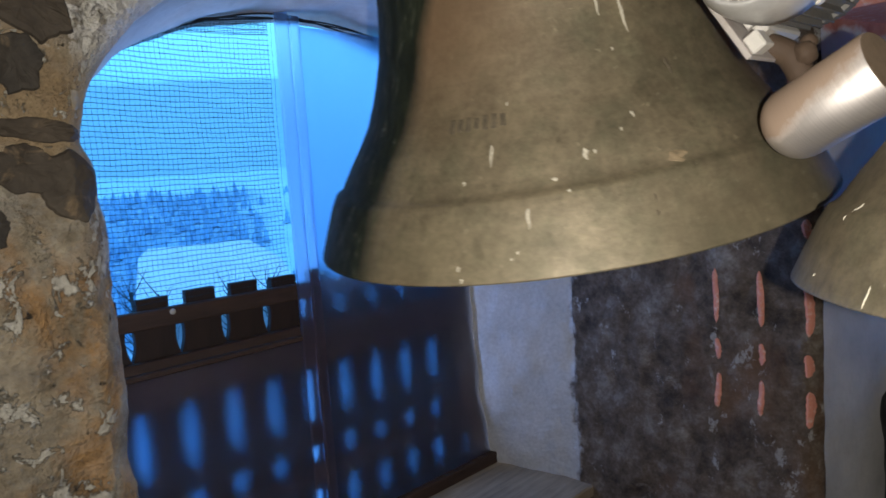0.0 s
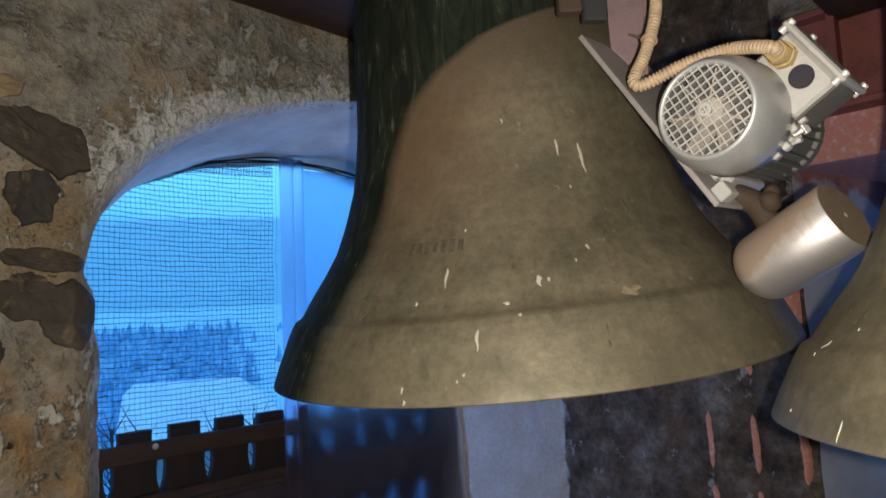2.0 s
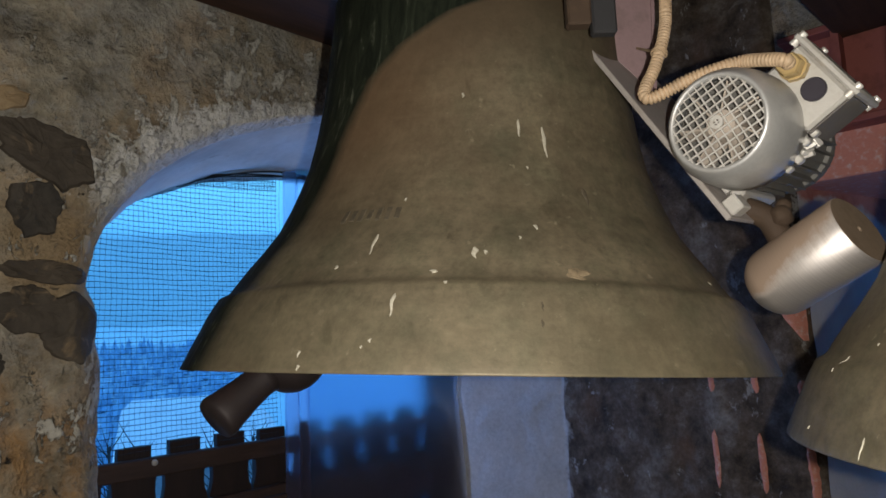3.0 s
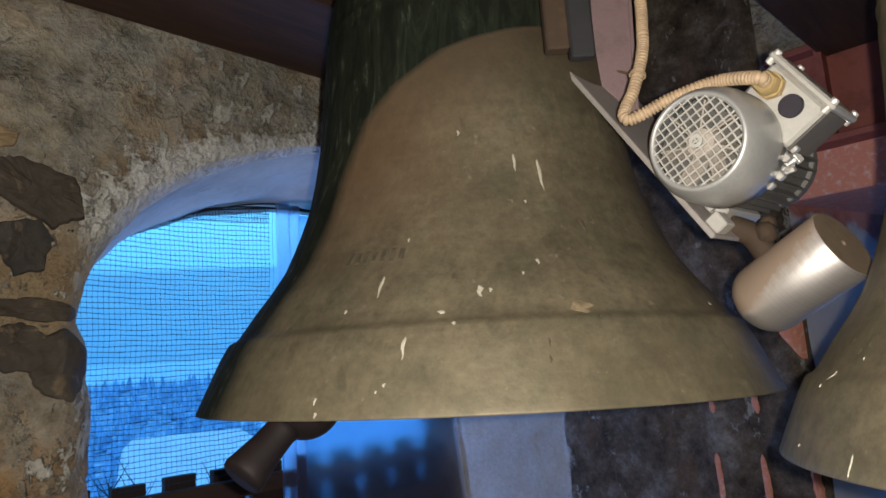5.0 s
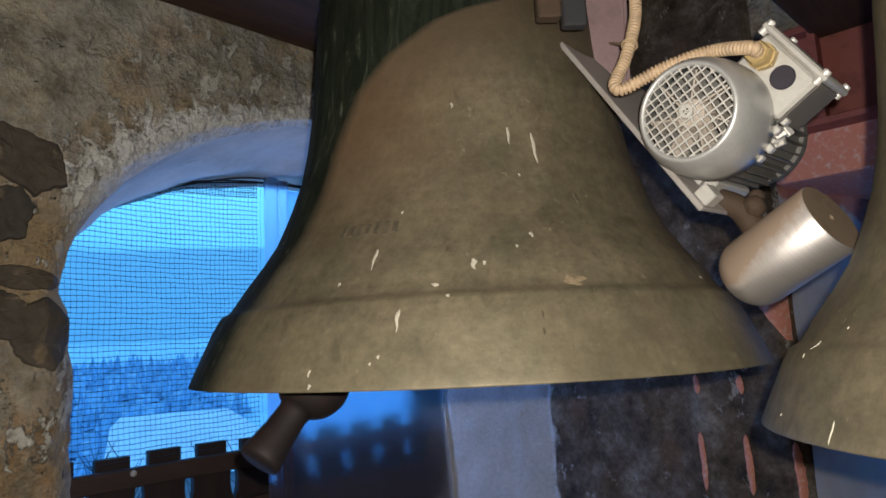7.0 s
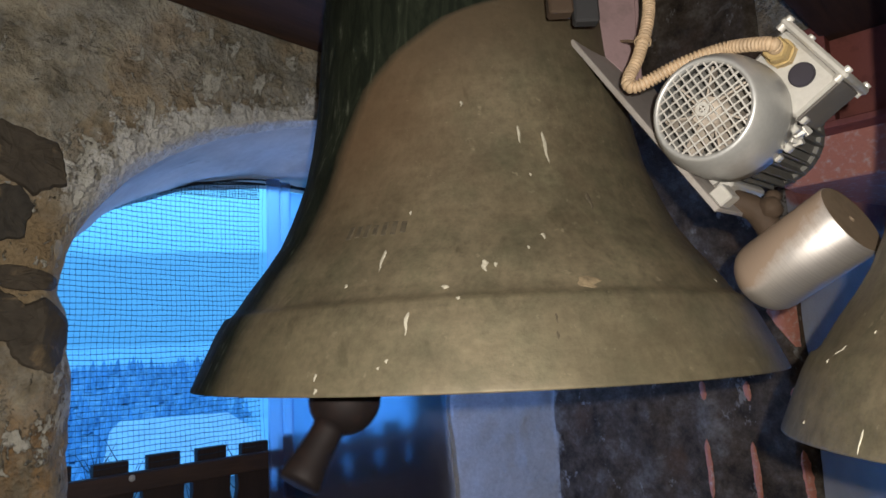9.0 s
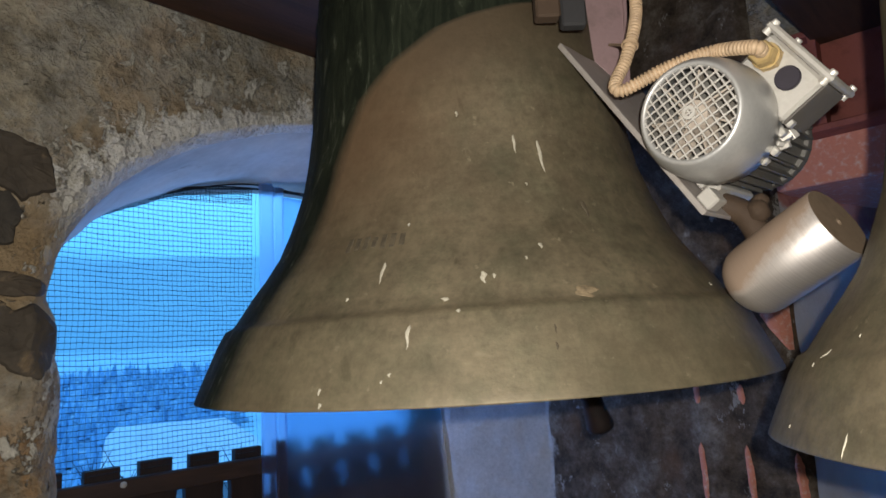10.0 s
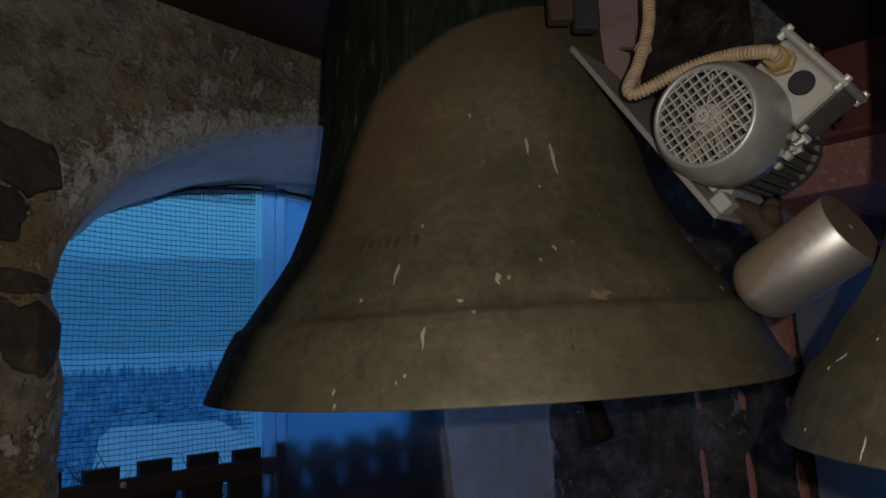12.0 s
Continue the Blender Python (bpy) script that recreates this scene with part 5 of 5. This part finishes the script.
        for k in range(46):
            q, z0 = rnd.uniform(0, 2 * math.pi), rnd.uniform(0.35, 1.0) * top
            ln = rnd.uniform(0.5, 1.5)
            p0 = Vector((0, 0, z0))
            p1 = p0 + Vector((math.cos(q) * ln * 0.5, math.sin(q) * ln * 0.5, ln * 0.5))
            p2 = p1 + Vector((math.cos(q + 0.4) * ln * 0.35, math.sin(q + 0.4) * ln * 0.35, ln * 0.6))
            tube([p0, p1, p2], [0.035, 0.022, 0.010], 4, crown)
        part("crown", crown, TWIGS, tr)


build_outside()
wall_1 = build_window_wall()
build_side_wall()
build_shell()
build_window()
build_beams()
bell, clapper, clapper_head = build_bell()
build_second_bell()
build_motor()
build_bracket()
build_hose()
build_hammer()
build_black_bundle()
build_stones(wall_1)

# ------------------------------------------------------------------ motion
BELL_LEAN = 0.35
BELL_SWING = [(0.0, -10.6), (0.5, -2.1), (1.0, 7.13), (1.5, 0.52), (2.0, -5.97), (2.5, -0.11), (3.0, 3.9), (3.5, 0.0), (4.0, -2.6), (4.5, 0.33), (5.0, 1.27), (5.5, -0.42),
              (6.0, -1.11), (6.5, -0.16), (7.0, 0.28), (7.5, -0.3), (8.0, -1.05), (8.5, -0.4), (9.0, 0.1), (9.5, -0.05), (10.0, -1.39), (10.5, -1.72), (11.0, -0.08), (11.5, 0.25), (12.0, -1.6)]
CLAP_REACH = [(0.0, 35.5), (2.0, 35.5), (4.0, 30.0), (6.0, 27.0), (9.0, 22.5), (12.0, 21.5)]
CLAP_SHIFT = [(0.0, 5.0), (2.0, 4.5), (4.5, 2.2), (12.0, 1.8)]


def motions():
    """The bell rocks about its gudgeons; the clapper swings inside it."""
    times = [k / 10 for k in range(121)]
    swing = [curve1(BELL_SWING, t) for t in times]
    walk(bell, [(t, pose(BELL_X, BELL_Y, PIVOT_Z, BELL_LEAN, a, 45)) for t, a in zip(times, swing)])
    rows, heads = [], []
    for t, a in zip(times, swing):
        out = curve1(CLAP_SHIFT, t) + curve1(CLAP_REACH, t) * math.cos(2 * math.pi * t / 1.975 - radians(6.5))
        # rise and extra flight tilt on the left swing are set to fit the camera's view
        hang = pose(0, 0, 0, 0, -a, 0) @ pose(0, 0, -0.16 + 0.017 * max(0.0, -out / 35), 0, -out, 0)
        rows.append((t, hang))
        tip = out * (1.1 if out > 0 else 1.88)
        heads.append((t, hang @ pose(0, 0, -0.878, 0, out - tip, 0)))
    walk(clapper, rows)
    walk(clapper_head, heads)


motions()
